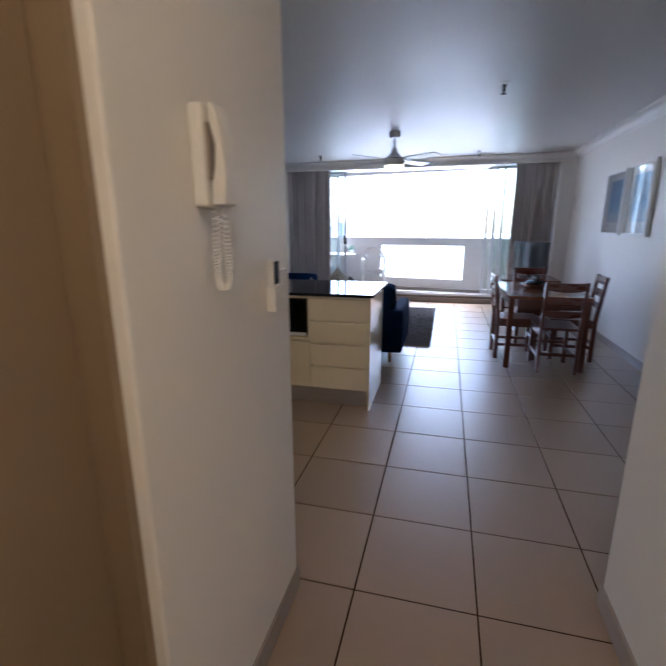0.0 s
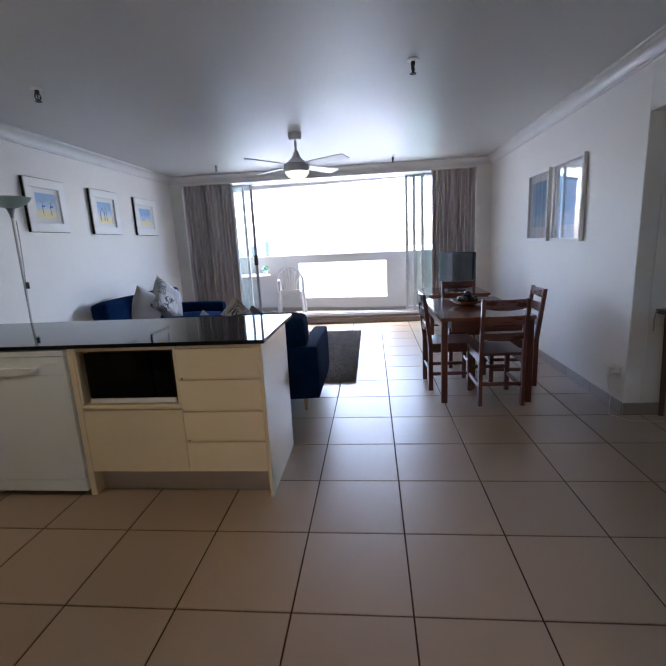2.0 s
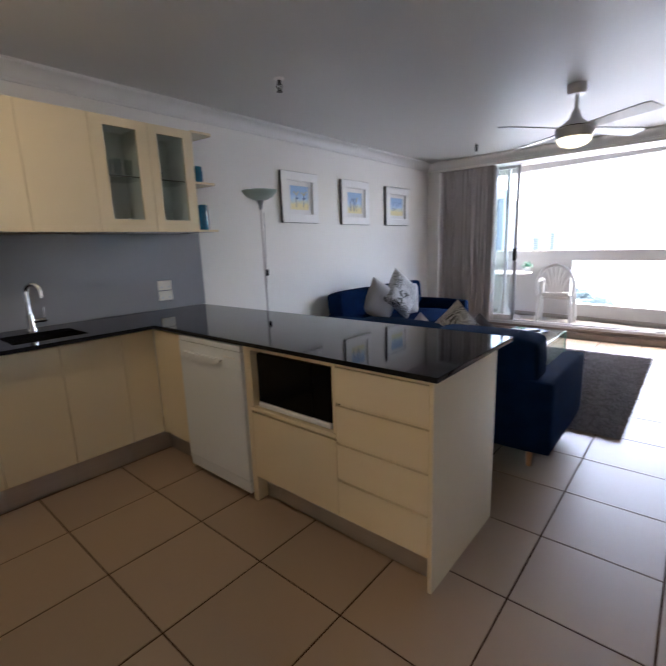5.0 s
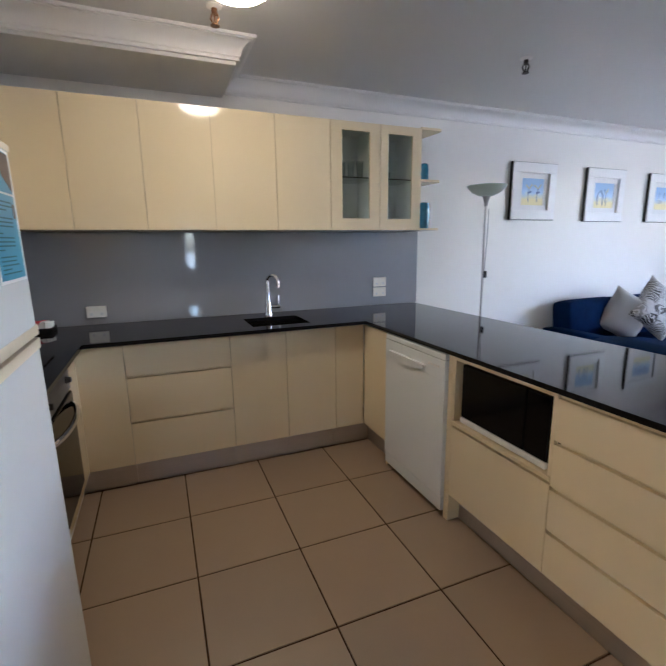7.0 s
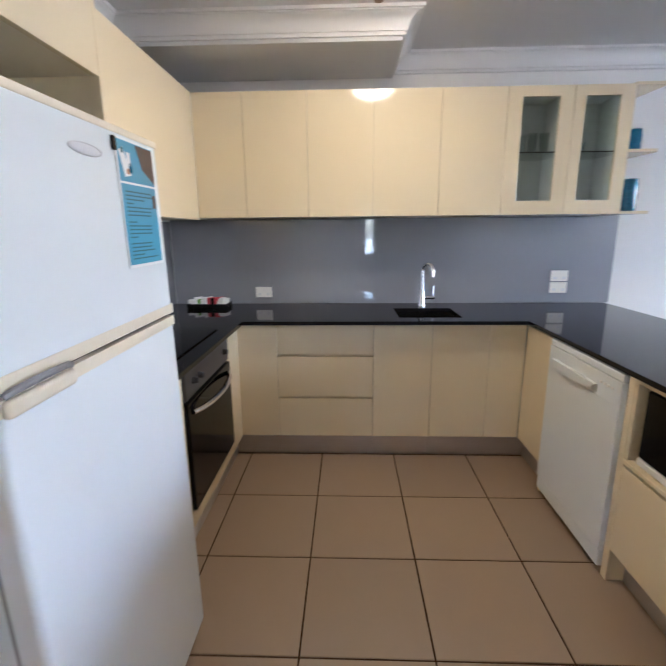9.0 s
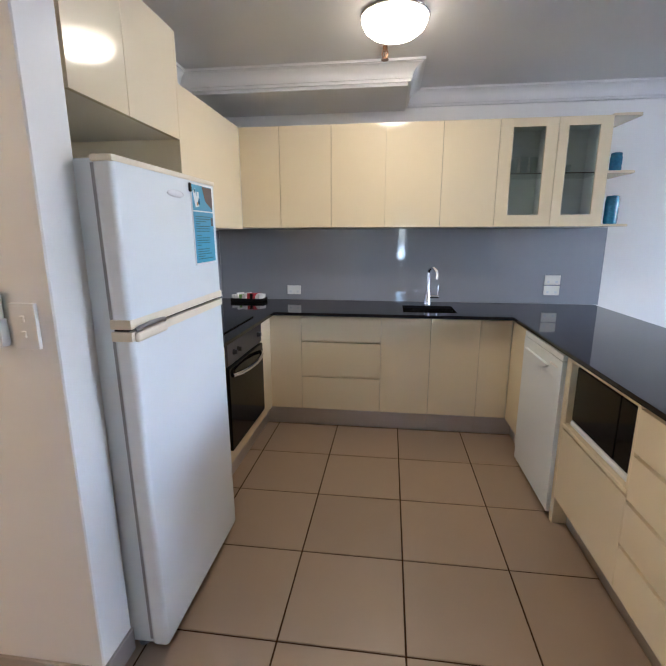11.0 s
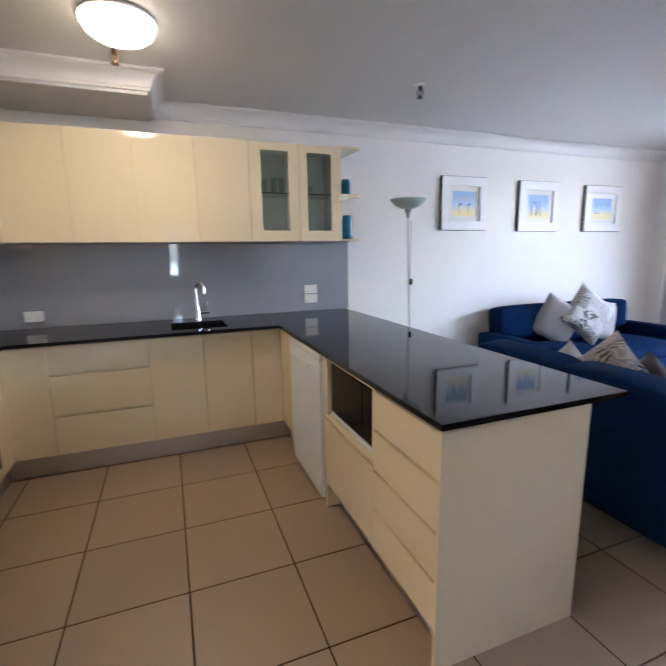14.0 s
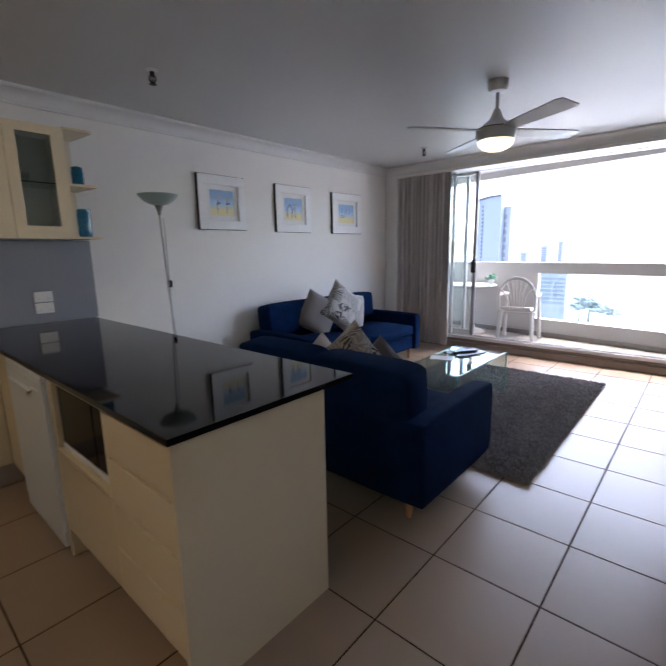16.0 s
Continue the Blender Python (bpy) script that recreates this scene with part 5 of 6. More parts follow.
me = bpy.data.meshes.new("pile")
me.from_pydata(verts.tolist(), [], np.arange(4 * N).reshape(-1, 4).tolist())
me.materials.append(M_RUG)
pile = new("pile", me)
pile.parent = rug
tagged(pile, kind="stuff")

# ---- glass coffee table ----
ct = thing("coffee_table", (-0.77, 3.27, 0.03), "bent clear glass coffee table on the rug", "coffee table")
CX0, CX1, CY0, CY1, CZ = -1.0, -0.53, 2.67, 3.70, 0.42
bm = bmesh.new()
R, th = 0.035, 0.012


def bend(o):
    pts = [(CY0 + o, 0.032)]
    for k in range(7):
        a = math.pi - k * math.pi / 12
        pts.append((CY0 + R + (R - o) * math.cos(a), CZ - R + (R - o) * math.sin(a)))
    for k in range(7):
        a = math.pi / 2 - k * math.pi / 12
        pts.append((CY1 - R + (R - o) * math.cos(a), CZ - R + (R - o) * math.sin(a)))
    pts.append((CY1 - o, 0.032))
    return pts


outl = bend(0.0) + bend(th)[::-1]
prism(bm, [(CX0, y, z) for y, z in outl], (CX1 - CX0, 0, 0))
g = part("glass_sheet", bm, M_TABLEGLASS, ct)
g.visible_shadow = False
for x in (CX0, CX1):
    bm = bmesh.new()
    tube(bm, [(x, y, z) for y, z in bend(th / 2)], 0.0055, 6)
    part("polished_edge", bm, M_TEAL, ct, "pale green polished glass edge")
rm = thing("magazine", (-0.80, 3.40, CZ), "black folder lying on the glass table", "folder")
part("cover", box(bmesh.new(), -0.16, 0.16, -0.11, 0.11, 0.0, 0.012, 0.002, 1, pose(-0.80, 3.40, CZ + 0.001, 0, 0, 70)), M_BLACK, rm)
for k, (ox, oy, rz) in enumerate(((-0.77, 3.42, 62), (-0.83, 3.36, 78))):
    r = thing("remote_control", (ox, oy, CZ + 0.013), "slim black remote control on the folder", "remote control", "remote controls")
    part("body", box(bmesh.new(), -0.085, 0.085, -0.022, 0.022, 0, 0.016, 0.005, 2, pose(ox, oy, CZ + 0.0135, 0, 0, rz)), M_BLACK, r)
    bm = bmesh.new()
    for i in range(6):
        for j in range(3):
            box(bm, -0.06 + i * 0.022, -0.048 + i * 0.022, -0.015 + j * 0.011, -0.008 + j * 0.011, 0.016, 0.0175, 0, 1, pose(ox, oy, CZ + 0.0135, 0, 0, rz))
    part("buttons", bm, M_GREYSIDE, r)
mg = thing("paper", (-0.86, 3.15, CZ), "white printed leaflet on the glass table", "paper")
part("sheet", box(bmesh.new(), -0.1, 0.1, -0.07, 0.07, 0, 0.002, 0, 1, pose(-0.88, 3.12, CZ + 0.001, 0, 0, 20)), M_POSTERW, mg)

# ---- dining table and chairs ----
TX0, TX1, TY0, TY1, TZ = 0.862, 1.585, 1.605, 2.76, 0.712
dt = thing("dining_table", ((TX0 + TX1) / 2, (TY0 + TY1) / 2, 0), "red-brown stained pine dining table", "table")
nb = 6
for k in range(nb):
    a = TX0 + (TX1 - TX0) * k / nb
    part("top_board", B(a, a + (TX1 - TX0) / nb, TY0, TY1, TZ - 0.028, TZ), M_WOODTOP, dt, smooth=False)
for x in (TX0 + 0.008, TX1 - 0.056):
    for y in (TY0 + 0.01, TY1 - 0.058):
        part("leg", B(x, x + 0.048, y, y + 0.048, 0, TZ - 0.029, 0.004), M_WOOD, dt)
for a in ((TX0 + 0.09, TX1 - 0.09, TY0 + 0.035, TY0 + 0.057), (TX0 + 0.09, TX1 - 0.09, TY1 - 0.057, TY1 - 0.035), (TX0 + 0.035, TX0 + 0.057, TY0 + 0.09, TY1 - 0.09), (TX1 - 0.057, TX1 - 0.035, TY0 + 0.09, TY1 - 0.09)):
    part("apron", B(*a, TZ - 0.125, TZ - 0.03, 0.002), M_WOOD, dt)


def slat(z, h, w, y0, t=0.016, bow=0.025, drop=0.0):
    """A curved back slat between the rear posts."""
    bm = bmesh.new()
    n = 10
    f, b = [], []
    for i in range(n + 1):
        u = 2 * i / n - 1
        y = y0 - bow * (1 - u * u)
        e = drop * (1 - u * u)
        f.append([bm.verts.new((u * w / 2, y + t / 2, z + e)), bm.verts.new((u * w / 2, y + t / 2, z + h))])
        b.append([bm.verts.new((u * w / 2, y - t / 2, z + e)), bm.verts.new((u * w / 2, y - t / 2, z + h))])
    for i in range(n):
        bm.faces.new((f[i][0], f[i + 1][0], f[i + 1][1], f[i][1]))
        bm.faces.new((b[i][0], b[i][1], b[i + 1][1], b[i + 1][0]))
        bm.faces.new((f[i][1], f[i + 1][1], b[i + 1][1], b[i][1]))
        bm.faces.new((f[i][0], b[i][0], b[i + 1][0], f[i + 1][0]))
    bm.faces.new((f[0][0], f[0][1], b[0][1], b[0][0]))
    bm.faces.new((f[n][0], b[n][0], b[n][1], f[n][1]))
    return bm


def dining_chair():
    c = thing("dining_chair", (0, 0, 0), "red-brown stained pine chair with three back slats", "chair", "chairs round the dining table")
    W = 0.36
    part("seat", soft(bmesh.new(), -W / 2 + 0.0, W / 2, -0.17, 0.225, 0.405, 0.430, 14, 7), M_WOOD, c)
    for x in (-1, 1):
        part("front_leg", B(x * 0.158 - 0.018, x * 0.158 + 0.018, 0.165, 0.201, 0, 0.404, 0.003), M_WOOD, c)
        bm = bmesh.new()
        xs = x * 0.164
        side = [(-0.205, 0), (-0.165, 0), (-0.168, 0.42), (-0.228, 0.862), (-0.256, 0.862), (-0.206, 0.42)]
        prism(bm, [(xs - 0.014, y, z) for y, z in side], (0.028, 0, 0))
        part("rear_leg", bm, M_WOOD, c)
        part("stretcher", B(x * 0.16 - 0.01, x * 0.16 + 0.01, -0.17, 0.17, 0.135, 0.165, 0.002), M_WOOD, c)
        part("apron", B(x * 0.158 - 0.009, x * 0.158 + 0.009, -0.165, 0.165, 0.345, 0.404, 0.002), M_WOOD, c)
    part("stretcher", B(-0.15, 0.15, 0.172, 0.19, 0.20, 0.23, 0.002), M_WOODH, c)
    part("stretcher", B(-0.15, 0.15, -0.195, -0.178, 0.165, 0.195, 0.002), M_WOODH, c)
    part("apron", B(-0.14, 0.14, 0.172, 0.19, 0.345, 0.404, 0.002), M_WOODH, c)
    for z, h, yy in ((0.79, 0.066, -0.234), (0.668, 0.062, -0.216), (0.55, 0.045, -0.199)):
        part("back_slat", slat(z, h, 0.315, yy, 0.016, 0.02, -0.016), M_WOODH, c)
    return c


ch = dining_chair()
ch.matrix_basis = pose(1.32, 1.745, 0, 0, 0, 1)
copy_thing(ch, pose(1.005, 2.115, 0, 0, 0, -88))
copy_thing(ch, pose(1.563, 2.19, 0, 0, 0, 87))
copy_thing(ch, pose(1.270, 2.79, 0, 0, 0, 181))

bw = thing("fruit_bowl", (1.205, 2.27, TZ), "shallow dark wooden bowl on the dining table", "bowl")
part("bowl", lathe(bmesh.new(), 1.205, 2.27, [(0.06, TZ), (0.07, TZ + 0.006), (0.12, TZ + 0.022), (0.155, TZ + 0.045), (0.15, TZ + 0.047), (0.11, TZ + 0.03), (0.0, TZ + 0.018)], 36), M_WOODTOP, bw)
rnd = random.Random(9)
for k in range(7):
    a = k * 2 * math.pi / 6
    r = 0.06 if k < 6 else 0
    z = TZ + (0.05 if k < 6 else 0.095)
    o = thing("ornament_ball", (1.205 + r * math.cos(a), 2.27 + r * math.sin(a), z), "dark glossy ornament ball in the bowl", "ornament", "ornament balls")
    bm = bmesh.new()
    bmesh.ops.create_icosphere(bm, subdivisions=3, radius=0.034, matrix=Matrix.Translation((1.205 + r * math.cos(a), 2.27 + r * math.sin(a), z)))
    for v in bm.verts:
        v.co += (v.co - Vector((1.205 + r * math.cos(a), 2.27 + r * math.sin(a), z))).normalized() * 0.003 * noise.noise(v.co * 60)
    part("ball", bm, M_BLACK, o)

# ---- television on its bench ----
tb = thing("tv_bench", (1.55, 4.1, 0), "red-brown stained timber bench under the television", "tv bench")
part("top", B(1.05, 1.82, 3.80, 4.62, 0.585, 0.615, 0.003), M_WOODTOP, tb)
for x in (1.07, 1.75):
    for y in (3.82, 4.54):
        part("leg", B(x, x + 0.05, y, y + 0.05, 0, 0.584, 0.003), M_WOOD, tb)
part("shelf", B(1.075, 1.795, 3.83, 4.56, 0.20, 0.222, 0.002), M_WOOD, tb)
part("apron", B(1.12, 1.75, 3.832, 3.85, 0.50, 0.584, 0.002), M_WOOD, tb)
part("apron", B(1.078, 1.096, 3.87, 4.54, 0.50, 0.584, 0.002), M_WOOD, tb)
tv = thing("television", (0, 0, 0), "black flat-screen television on a low stand", "television")
part("housing", box(bmesh.new(), -0.335, 0.335, -0.015, 0.03, 0.07, 0.515, 0.008, 2), M_BLACK, tv)
part("screen", box(bmesh.new(), -0.317, 0.317, -0.0185, -0.0152, 0.105, 0.497), mat("screen_glass", (0.022, 0.032, 0.036), 0.05, vary=0.05, coat=1.0, spec=1.0), tv, "dark reflective screen")
part("bezel", box(bmesh.new(), -0.335, 0.335, -0.019, -0.0155, 0.072, 0.103, 0.001), M_ALUDARK, tv)
part("neck", box(bmesh.new(), -0.03, 0.03, -0.005, 0.015, 0.012, 0.08, 0.004), M_BLACK, tv)
part("foot", lathe(bmesh.new(), 0, 0, [(0.15, 0), (0.15, 0.008), (0.13, 0.014), (0.0, 0.016)], 32, Matrix.Diagonal((1.2, 0.75, 1, 1))), M_BLACK, tv)
tv.matrix_basis = pose(1.47, 4.25, 0.616, 0, 0, -57)

# ---- east wall fittings ----
ws = thing("light_switch", (XE, 4.67, 1.12), "small white wall switch near the television", "switch")
part("plate", B(XE - 0.009, XE - 0.0005, 4.635, 4.705, 1.06, 1.175, 0.003), M_WHITE, ws)
part("rocker", B(XE - 0.012, XE - 0.009, 4.66, 4.68, 1.10, 1.135, 0.001), M_WHITE, ws)
so = thing("power_point", (XE, 1.47, 0.30), "white wall socket with a plug and thin grey cord", "power socket", "power points")
part("plate", B(XE - 0.009, XE - 0.0005, 1.41, 1.53, 0.265, 0.34, 0.003), M_WHITE, so)
part("plug", B(XE - 0.052, XE - 0.009, 1.475, 1.525, 0.272, 0.318, 0.007, 2), M_WHITE, so, "white plug-in adaptor")
part("plug", lathe(bmesh.new(), 0, 0, [(0.019, 0), (0.019, 0.02), (0.013, 0.034), (0.007, 0.045)], 18, Matrix.Translation((XE - 0.009, 1.437, 0.297)) @ pose(0, 0, 0, 0, -90)), M_WHITE, so)
part("rocker", B(XE - 0.013, XE - 0.009, 1.43, 1.444, 0.318, 0.332, 0.001), M_WHITE, so)
cp_ = [(XE - 0.05, 1.51, 0.295), (XE - 0.045, 1.50, 0.2), (XE - 0.03, 1.47, 0.1), (XE - 0.06, 1.42, 0.02), (XE - 0.10, 1.34, 0.008), (XE - 0.02, 1.22, 0.008), (XE + 0.2, 1.2, 0.008)]
part("cord", tube(bmesh.new(), cp_, 0.0018, 6), M_GREYSIDE, so)

# console table in the side passage
cn = thing("console_table", (2.8, 1.2, 0), "dark timber console table standing in the side passage", "console table")
part("top", B(2.29, 3.4, 1.0, 1.37, 0.745, 0.775, 0.004), M_DARKWOOD, cn)
for x in (2.33, 3.31):
    for y in (1.02, 1.30):
        part("leg", rod(bmesh.new(), (x + 0.05, y + 0.025, 0), (x + 0.03, y + 0.025, 0.744), 0.022, 0.032, 4), M_DARKWOOD, cn)
part("apron", B(2.36, 3.34, 1.03, 1.05, 0.65, 0.744, 0.002), M_DARKWOOD, cn)
part("apron", B(2.33, 2.35, 1.05, 1.33, 0.65, 0.744, 0.002), M_DARKWOOD, cn)
cd = thing("cord", (2.30, 1.33, 0.775), "loose pale cord lying on the console edge", "cord")
part("loop", tube(bmesh.new(), [(2.36, 1.30, 0.779), (2.31, 1.33, 0.781), (2.28, 1.34, 0.76), (2.275, 1.345, 0.70), (2.28, 1.35, 0.62)], 0.004, 6), M_CUSHG, cd)

# ---- hall fittings ----
HX = -0.218
ip = thing("intercom_phone", (HX, -1.835, 1.40), "cream wall intercom handset with a coiled cord", "intercom")
part("base", B(HX, HX + 0.03, -1.895, -1.785, 1.385, 1.575, 0.008, 3), M_WHITE, ip)
bm = bmesh.new()
prof = [(0.036, 1.390), (0.066, 1.390), (0.069, 1.45), (0.064, 1.51), (0.054, 1.555), (0.043, 1.576), (0.036, 1.576), (0.036, 1.542), (0.046, 1.530), (0.050, 1.50), (0.050, 1.455), (0.046, 1.442), (0.036, 1.436)]
prism(bm, [(HX + x, -1.884, z) for x, z in prof], (0, 0.052, 0))
bmesh.ops.bevel(bm, geom=bm.edges[:], offset=0.0045, segments=2, affect="EDGES", profile=0.5)
part("handset", bm, M_WHITE, ip, "cream telephone handset")
part("cradle_recess", B(HX + 0.0305, HX + 0.037, -1.889, -1.838, 1.438, 1.54, 0.002), M_SKIRT, ip, "dark recess behind the handset")
part("button_strip", B(HX + 0.03, HX + 0.034, -1.82, -1.793, 1.41, 1.47, 0.001), M_POSTERW, ip)
coil = []
for k in range(720):
    t = k / 719
    a = t * 2 * math.pi * 60
    c = math.cos(math.pi * t)
    side = math.copysign(abs(c) ** 0.5, c) * (0.006 + 0.009 * math.sin(math.pi * t))
    zz = 1.386 - 0.165 * math.sin(math.pi * t) ** 0.8
    coil.append((HX + 0.036 + side + 0.0062 * math.cos(a), -1.855 + side * 0.6 + 0.0062 * math.sin(a), zz + 0.002 * math.sin(a)))
part("coiled_cord", tube(bmesh.new(), coil, 0.0019, 5), M_WHITE, ip, "cream coiled cord")
ip.matrix_basis = Matrix.Translation((0, -0.009, 0)) @ Matrix.Translation((HX, -1.835, 1.40))
fs = thing("fan_remote_holder", (HX, -1.515, 1.17), "white wall holder with a remote control in it", "remote holder")
part("holder", B(HX, HX + 0.028, -1.568, -1.516, 1.112, 1.185, 0.005, 2), M_WHITE, fs)
rmt = part("remote", B(HX + 0.004, HX + 0.022, -1.563, -1.521, 1.125, 1.262, 0.005, 2), M_WHITE, fs, "white remote with a dark display")
part("display", B(HX + 0.022, HX + 0.0235, -1.559, -1.525, 1.19, 1.254, 0.0005), M_BLACK, rmt, "dark display")
sw = thing("light_switch", (HX, -1.455, 1.165), "white wall plate with two rocker switches", "switch")
part("plate", B(HX, HX + 0.012, -1.500, -1.428, 1.105, 1.225, 0.003, 2), M_WHITE, sw)
for z in (1.145, 1.185):
    part("rocker", B(HX + 0.012, HX + 0.017, -1.471, -1.457, z - 0.009, z + 0.009, 0.002), M_WHITE, sw)

# ---- balcony furniture ----
def resin_chair(m):
    c = thing("plastic_chair", (0, 0, 0), "white moulded plastic garden chair with an arched slatted back", "chair")
    part("seat", soft(bmesh.new(), -0.22, 0.22, -0.2, 0.22, 0.41, 0.435, 9, 7), M_RESIN, c)
    part("seat_rim", B(-0.21, 0.21, -0.205, 0.21, 0.37, 0.412, 0.008, 2), M_RESIN, c)
    for x in (-1, 1):
        part("front_leg", rod(bmesh.new(), (x * 0.265, 0.23, 0), (x * 0.235, 0.19, 0.62), 0.03, 0.024, 8), M_RESIN, c)
        part("rear_leg", rod(bmesh.new(), (x * 0.255, -0.27, 0), (x * 0.215, -0.19, 0.43), 0.028, 0.03, 8), M_RESIN, c)
        part("arm", tube(bmesh.new(), [(x * 0.24, 0.23, 0.62), (x * 0.262, 0.1, 0.635), (x * 0.268, -0.1, 0.635), (x * 0.265, -0.235, 0.64)], 0.024, 8), M_RESIN, c)
    arch = [(-0.255, -0.22, 0.43)] + [(-0.262 * math.cos(k * math.pi / 16), -0.225 - 0.07 * math.sin(k * math.pi / 16), 0.60 + 0.275 * math.sin(k * math.pi / 16)) for k in range(17)] + [(0.255, -0.22, 0.43)]
    part("back_arch", tube(bmesh.new(), arch, 0.024, 8), M_RESIN, c)
    for k in range(7):
        u = (k - 3) / 3
        top = 0.60 + 0.268 * math.sqrt(max(0, 1 - (u * 0.87) ** 2))
        ends = [(u * (0.105 + 0.125 * v ** 2.4), -0.215 - 0.07 * v, 0.43 + (top - 0.43) * v) for v in [q / 9 for q in range(10)]]
        bm = tube(bmesh.new(), ends, 0.013, 6)
        part("back_slat", bm, M_RESIN, c)
    part("back_rail", B(-0.2, 0.2, -0.225, -0.20, 0.425, 0.475, 0.008, 2), M_RESIN, c)
    c.matrix_basis = m


resin_chair(pose(-1.13, 5.86, 0.10, 0, 0, 6) @ Matrix.Diagonal((0.88, 0.9, 0.98, 1)))
bt = thing("balcony_table", (-1.93, 6.02, 0.10), "round white plastic balcony table on a pedestal", "table")
part("top", lathe(bmesh.new(), -1.93, 6.02, [(0.0, 0.79), (0.36, 0.795), (0.385, 0.80), (0.39, 0.815), (0.38, 0.822), (0.0, 0.822)], 44), M_RESIN, bt)
part("pedestal", lathe(bmesh.new(), -1.93, 6.02, [(0.25, 0.10), (0.24, 0.115), (0.12, 0.16), (0.06, 0.26), (0.045, 0.5), (0.06, 0.74), (0.12, 0.79)], 28), M_RESIN, bt)
pl = thing("potted_plant", (-1.64, 6.12, 0.822), "small green pot plant on the balcony table", "plant")
part("pot", lathe(bmesh.new(), -1.64, 6.12, [(0.032, 0.823), (0.045, 0.87), (0.048, 0.885), (0.04, 0.885), (0.0, 0.878)], 20), M_POT, pl)
rnd = random.Random(6)
for k in range(46):
    a, e, r = rnd.uniform(0, 6.28), rnd.uniform(0.1, 1.4), rnd.uniform(0.04, 0.095)
    tip = Vector((-1.64 + r * math.cos(a) * math.cos(e), 6.12 + r * math.sin(a) * math.cos(e), 0.88 + r * math.sin(e)))
    bm = bmesh.new()
    w = rnd.uniform(0.014, 0.022)
    bmesh.ops.create_icosphere(bm, subdivisions=1, radius=1.0, matrix=Matrix.Translation(tip) @ pose(0, 0, 0, rnd.uniform(-60, 60), rnd.uniform(-60, 60), rnd.uniform(0, 360)) @ Matrix.Diagonal((w, w * 0.7, 0.003, 1)))
    part("leaf", bm, M_PLANT, pl)

# ---- distance ----
bm = bmesh.new()
bmesh.ops.create_grid(bm, x_segments=8, y_segments=8, size=4500)
bmesh.ops.translate(bm, verts=bm.verts, vec=(0, 0, -62))
structure("ground", bm, M_GROUND, "hazy coastal plain far below the balcony", "ground")


def tower(x0, x1, y, depth, top, material, label, cols, storey=3.2, curved=False, band=None):
    t = thing("apartment_tower", ((x0 + x1) / 2, y, -62), label, "building", "far buildings")
    bm = B(x0, x1, y, y + depth, -62, top)
    part("wall", bm, material, t, smooth=False)
    if curved:
        n = 14
        pts = [(x0, y - 0.3, top)] + [(x0 + (x1 - x0) * k / n, y - 0.3, top + (x1 - x0) * 0.12 * math.sin(math.pi / 2 * min(1, k / n * 1.25))) for k in range(n + 1)] + [(x1, y - 0.3, top)]
        part("roof", prism(bmesh.new(), pts, (0, depth, 0)), material, t)
        part("roof_edge", tube(bmesh.new(), [(px_, y - 0.5, pz) for px_, _, pz in pts[1:-1]], 0.5, 6), M_FARWIN, t, "dark edge along the curved roof")
    else:
        part("roof", B(x0 - 0.3, x1 + 0.3, y - 0.3, y + depth + 0.3, top, top + 0.8), material, t, smooth=False)
    z = top - 2.5
    first = None
    for k in range(30):
        for c0, c1 in cols:
            a, b = x0 + (x1 - x0) * c0, x0 + (x1 - x0) * c1
            if first is None or abs((b - a) - first[1]) > 0.01:
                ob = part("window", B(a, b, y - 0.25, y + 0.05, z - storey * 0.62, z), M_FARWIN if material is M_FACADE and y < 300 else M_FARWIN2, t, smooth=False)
                first = (ob.data, b - a, (a, z))
            else:
                ob = new("window", first[0])
                ob.parent = t
                ob.location = (a - first[2][0], 0, z - first[2][1])
        z -= storey
        if z < -40:
            break
    return t


tower(-84.6, -73.4, 200, 22, 22.8, M_FACADE, "pale blue high-rise with a curved roofline", [(0.03, 0.07), (0.22, 0.275)], storey=1.75, curved=True)
tower(-73.2, -70.4, 204, 16, 18.5, M_FACADE2, "slim pale wing of the high-rise", [(0.02, 0.42)], storey=3.4)
tower(-308, -278, 800, 30, -5, M_FACADE2, "distant pale apartment block", [(0.05, 0.2), (0.3, 0.45), (0.55, 0.7), (0.8, 0.95)])
tower(-275, -265, 810, 24, 1, M_FACADE2, "distant slim apartment block", [(0.15, 0.85)])
tower(-262, -248, 800, 24, -8, M_FACADE2, "distant low apartment block", [(0.1, 0.45), (0.55, 0.9)])
tower(-225, -214.5, 800, 30, 1.5, M_FACADE2, "distant pale blue apartment block", [(0.15, 0.85)])
tower(-198, -190, 800, 12, 9.5, M_FACADE2, "distant slim blue tower", [(0.2, 0.8)])
tower(-97, -78.5, 350, 16, -19, M_FACADE2, "pale apartment block seen through the parapet glass", [(0.04, 0.46), (0.54, 0.96)], storey=3.0)


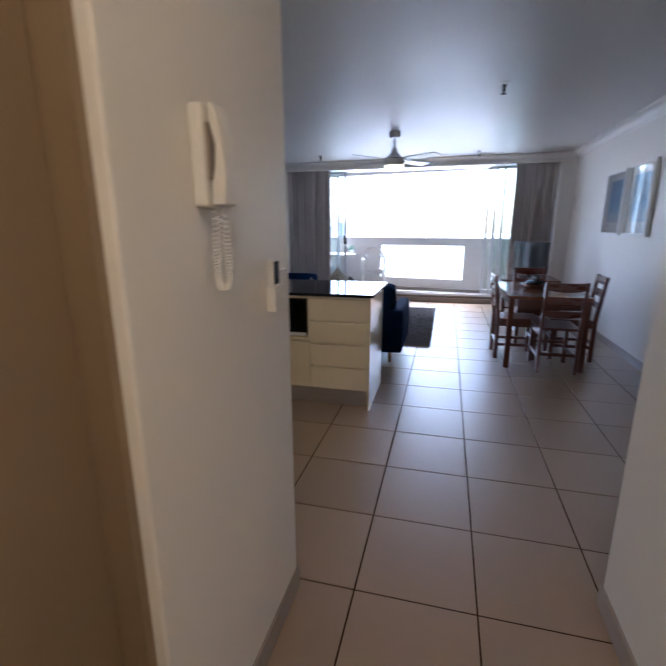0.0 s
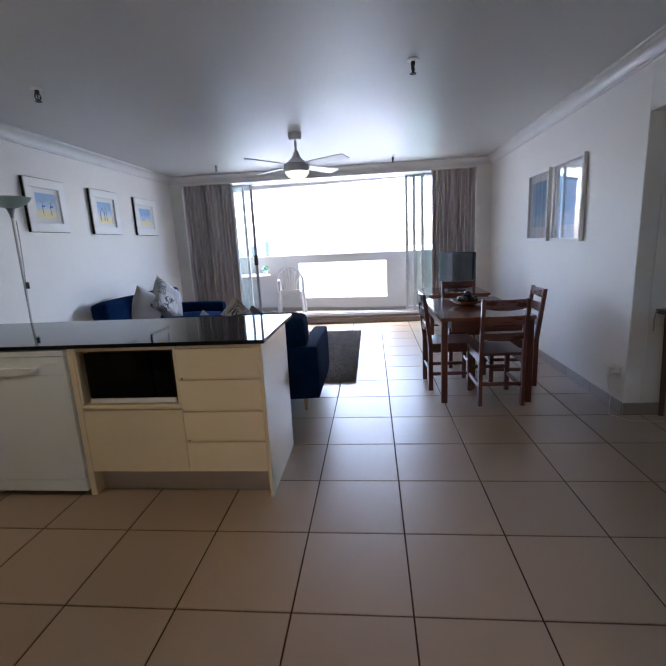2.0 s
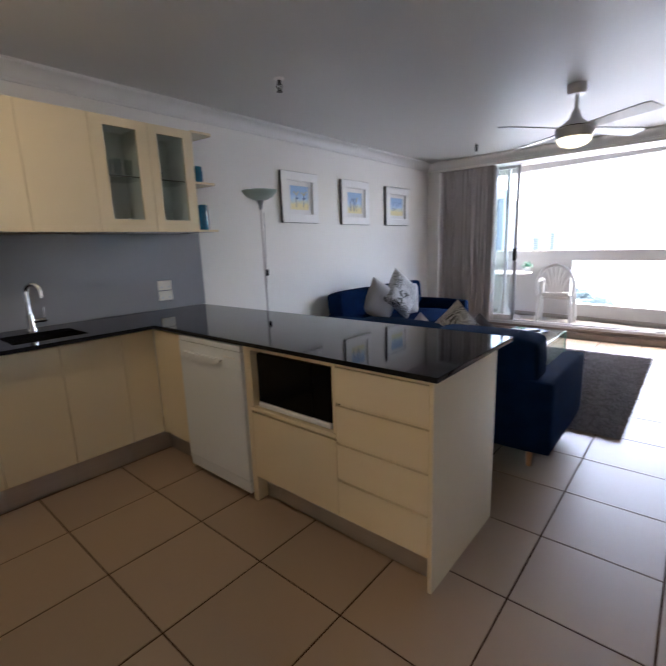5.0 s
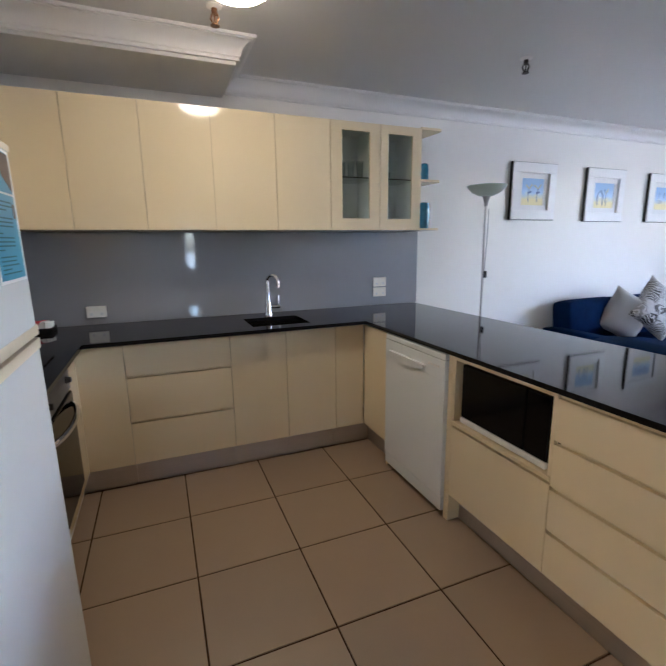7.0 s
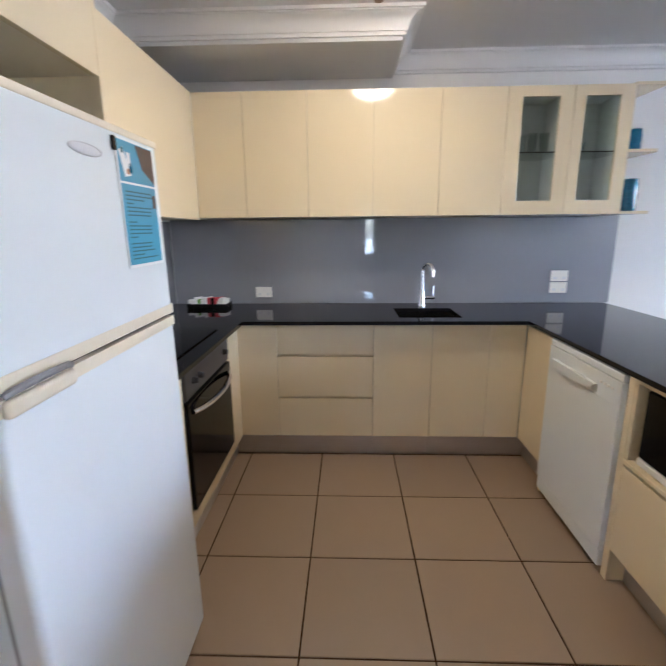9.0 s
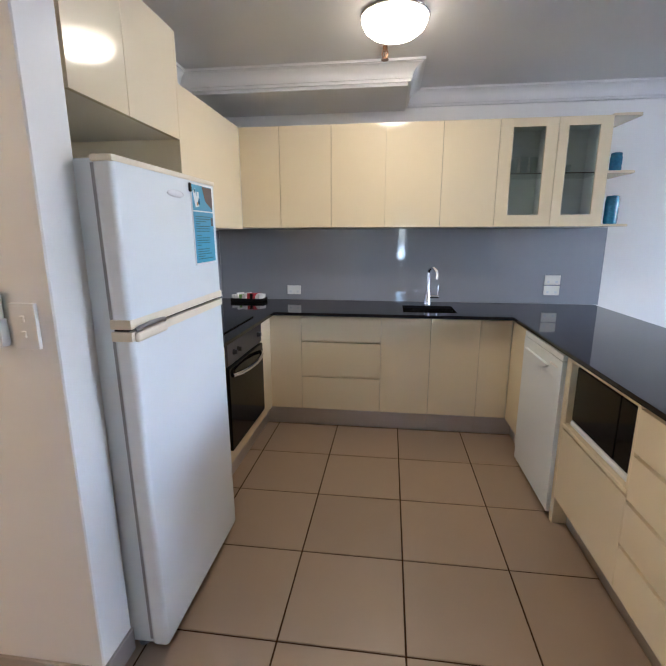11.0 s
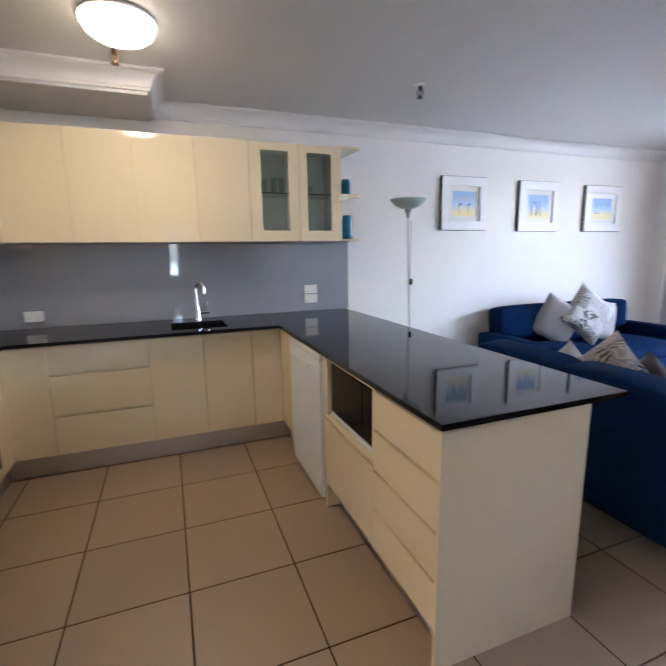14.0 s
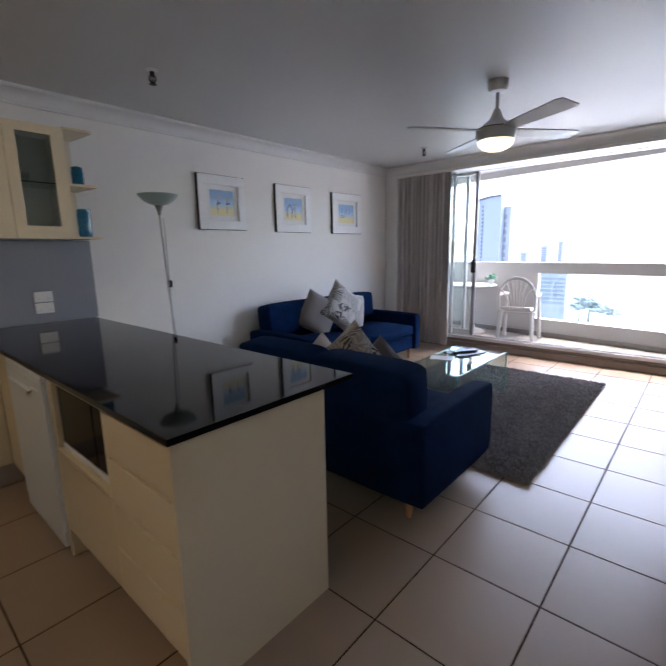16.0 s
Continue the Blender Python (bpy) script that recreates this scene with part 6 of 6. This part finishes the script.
def far_tree(x, y, ground, height, seed):
    rnd = random.Random(seed)
    t = thing("tree", (x, y, ground), "broad tree far below, haze greyed into its colour", "tree", "far trees")
    bm = rod(bmesh.new(), (x, y, ground), (x, y, ground + height * 0.6), height * 0.035, height * 0.015, 8)
    for k in range(5):
        a = rnd.uniform(0, 6.28)
        rod(bm, (x, y, ground + height * 0.45), (x + height * 0.25 * math.cos(a), y + height * 0.25 * math.sin(a), ground + height * 0.75), height * 0.015, height * 0.005, 6)
    part("trunk", bm, M_TREE, t)
    bm = bmesh.new()
    for k in range(60):
        a, r = rnd.uniform(0, 6.28), height * 0.42 * math.sqrt(rnd.random())
        z = ground + height * (0.55 + 0.4 * rnd.random() * (1 - (r / (height * 0.45)) ** 2))
        s = height * rnd.uniform(0.05, 0.1)
        bmesh.ops.create_icosphere(bm, subdivisions=1, radius=1, matrix=Matrix.Translation((x + r * math.cos(a), y + r * math.sin(a), z)) @ pose(0, 0, 0, rnd.uniform(0, 90), rnd.uniform(0, 90), 0) @ Matrix.Diagonal((s, s * 0.8, s * 0.6, 1)))
    part("crown", bm, M_TREE, t)


for k, (x, y, h) in enumerate(((-88, 398, 20), (-79, 404, 24), (-70, 396, 22), (-62, 402, 19), (-55, 408, 14), (-74, 412, 23))):
    far_tree(x, y, -62, h, 20 + k)

# ---- floor tiles and skirting, piece by piece ----
S, J = 0.45, 0.007
bm = B(XW - 0.15, XE + 0.12, -1.315, 5.45, -0.2, -0.003)
box(bm, XW - 0.15, 1.02, -2.1, -1.315, -0.2, -0.003)
box(bm, -0.35, 1.02, -4.3, -2.1, -0.2, -0.003)
box(bm, XE + 0.12, 4.0, -0.62, 1.5, -0.2, -0.003)
floor = structure("floor", bm, M_GROUT, "large beige-brown floor tiles with dark grout", "floor")
AREAS = [(XW, XE, -0.9, 5.335), (XW, 0.885, -1.8, -0.9), (0.885, XE, -1.195, -0.9), (XW, -0.362, YS, -1.8), (-0.218, 0.885, -4.2, -1.8), (XE, 3.9, -0.5, 1.36)]
meshes = {}


def tile(parent, x0, x1, y0, y1, material, z=0.0, name="tile"):
    key = (round(x1 - x0, 3), round(y1 - y0, 3), material.name)
    if key not in meshes:
        w, d, e = x1 - x0, y1 - y0, 0.0016
        me = bpy.data.meshes.new(name)
        lo = [(0, 0, -0.004), (w, 0, -0.004), (w, d, -0.004), (0, d, -0.004)]
        mid = [(0, 0, -e), (w, 0, -e), (w, d, -e), (0, d, -e)]
        hi = [(e, e, 0), (w - e, e, 0), (w - e, d - e, 0), (e, d - e, 0)]
        faces = [(8, 9, 10, 11)] + [(a + k, a + (k + 1) % 4, a + 4 + (k + 1) % 4, a + 4 + k) for a in (0, 4) for k in range(4)]
        me.from_pydata(lo + mid + hi, [], faces)
        me.materials.append(material)
        meshes[key] = me
    ob = new(name, meshes[key])
    ob.parent = parent
    ob.location = (x0, y0, z)


for X0_, X1_, Y0_, Y1_ in AREAS:
    for i in range(math.floor(X0_ / S), math.ceil(X1_ / S)):
        for j in range(math.floor(Y0_ / S), math.ceil(Y1_ / S)):
            a, b = max(i * S + J / 2, X0_), min((i + 1) * S - J / 2, X1_)
            c, d = max(j * S + J / 2, Y0_), min((j + 1) * S - J / 2, Y1_)
            if b - a > 0.01 and d - c > 0.01:
                tile(floor, a, b, c, d, M_TILE)
SB = 0.30
for i in range(-11, 9):
    for j in range(18, 24):
        x0, x1, y0, y1 = i * SB + 0.003, (i + 1) * SB - 0.003, 5.46 + (j - 18) * SB, 5.46 + (j - 17) * SB - 0.006
        lim = min(py(x0), py(x1)) - 0.025
        y1 = min(y1, lim)
        if y1 - y0 > 0.02:
            tile(balcony, x0, x1, y0, y1, M_TERRA, 0.096)


def skirting(name, start, end, out, h=0.085):
    """A row of skirting tiles along a wall from start to end, standing out from it."""
    start, end, out = Vector(start), Vector(end), Vector(out)
    base = structure(name, B(0, 0.001, 0, 0.001, -0.003, -0.002), M_GROUT, "brown tiled skirting", "skirting")
    base.location = (start.x, start.y, 0)
    d = (end - start)
    n = max(1, round(d.length / S))
    w = d.length / n
    me = bpy.data.meshes.new("skirting_tile")
    bm = bmesh.new()
    prism(bm, [(0.0012, 0, 0), (w - 0.0012, 0, 0), (w - 0.0012, 0, h), (0.0012, 0, h)], (0, 0.010, 0))
    bmesh.ops.bevel(bm, geom=[e for e in bm.edges if all(v.co.y > 0.009 for v in e.verts)], offset=0.002, segments=1, affect="EDGES")
    bmesh.ops.recalc_face_normals(bm, faces=bm.faces)
    bm.to_mesh(me)
    bm.free()
    me.materials.append(M_SKIRT)
    turn = math.atan2(d.y, d.x)
    left = Vector((-math.sin(turn), math.cos(turn)))
    flip = -1 if left.dot(out.xy) < 0 else 1
    for k in range(n):
        p = d.normalized() * (w * k)
        ob = new("skirting_tile", me)
        ob.parent = base
        if flip > 0:
            ob.location, ob.rotation_euler = (p.x, p.y, 0.001), (0, 0, turn)
        else:
            q = d.normalized() * (w * (k + 1))
            ob.location, ob.rotation_euler = (q.x, q.y, 0.001), (0, 0, turn + math.pi)


skirting("baseboard_west", (XW, 1.06, 0), (XW, YN, 0), (1, 0, 0))
skirting("baseboard_east", (XE, 1.36, 0), (XE, YN, 0), (-1, 0, 0))
skirting("baseboard_passage", (XE, 1.36, 0), (3.9, 1.36, 0), (0, -1, 0))
skirting("baseboard_hall_west", (-0.218, -2.118, 0), (-0.218, -1.385, 0), (1, 0, 0))
skirting("baseboard_hall_west_end", (-0.362, -1.385, 0), (-0.208, -1.385, 0), (0, 1, 0))
skirting("baseboard_hall_east", (0.885, -4.2, 0), (0.885, -1.195, 0), (-1, 0, 0))
skirting("baseboard_south", (0.875, -1.195, 0), (XE, -1.195, 0), (0, 1, 0))
skirting("baseboard_north_nib", (XW, YN, 0), (-2.61, YN, 0), (0, -1, 0))
skirting("baseboard_north_nib_east", (1.91, YN, 0), (XE, YN, 0), (0, -1, 0))
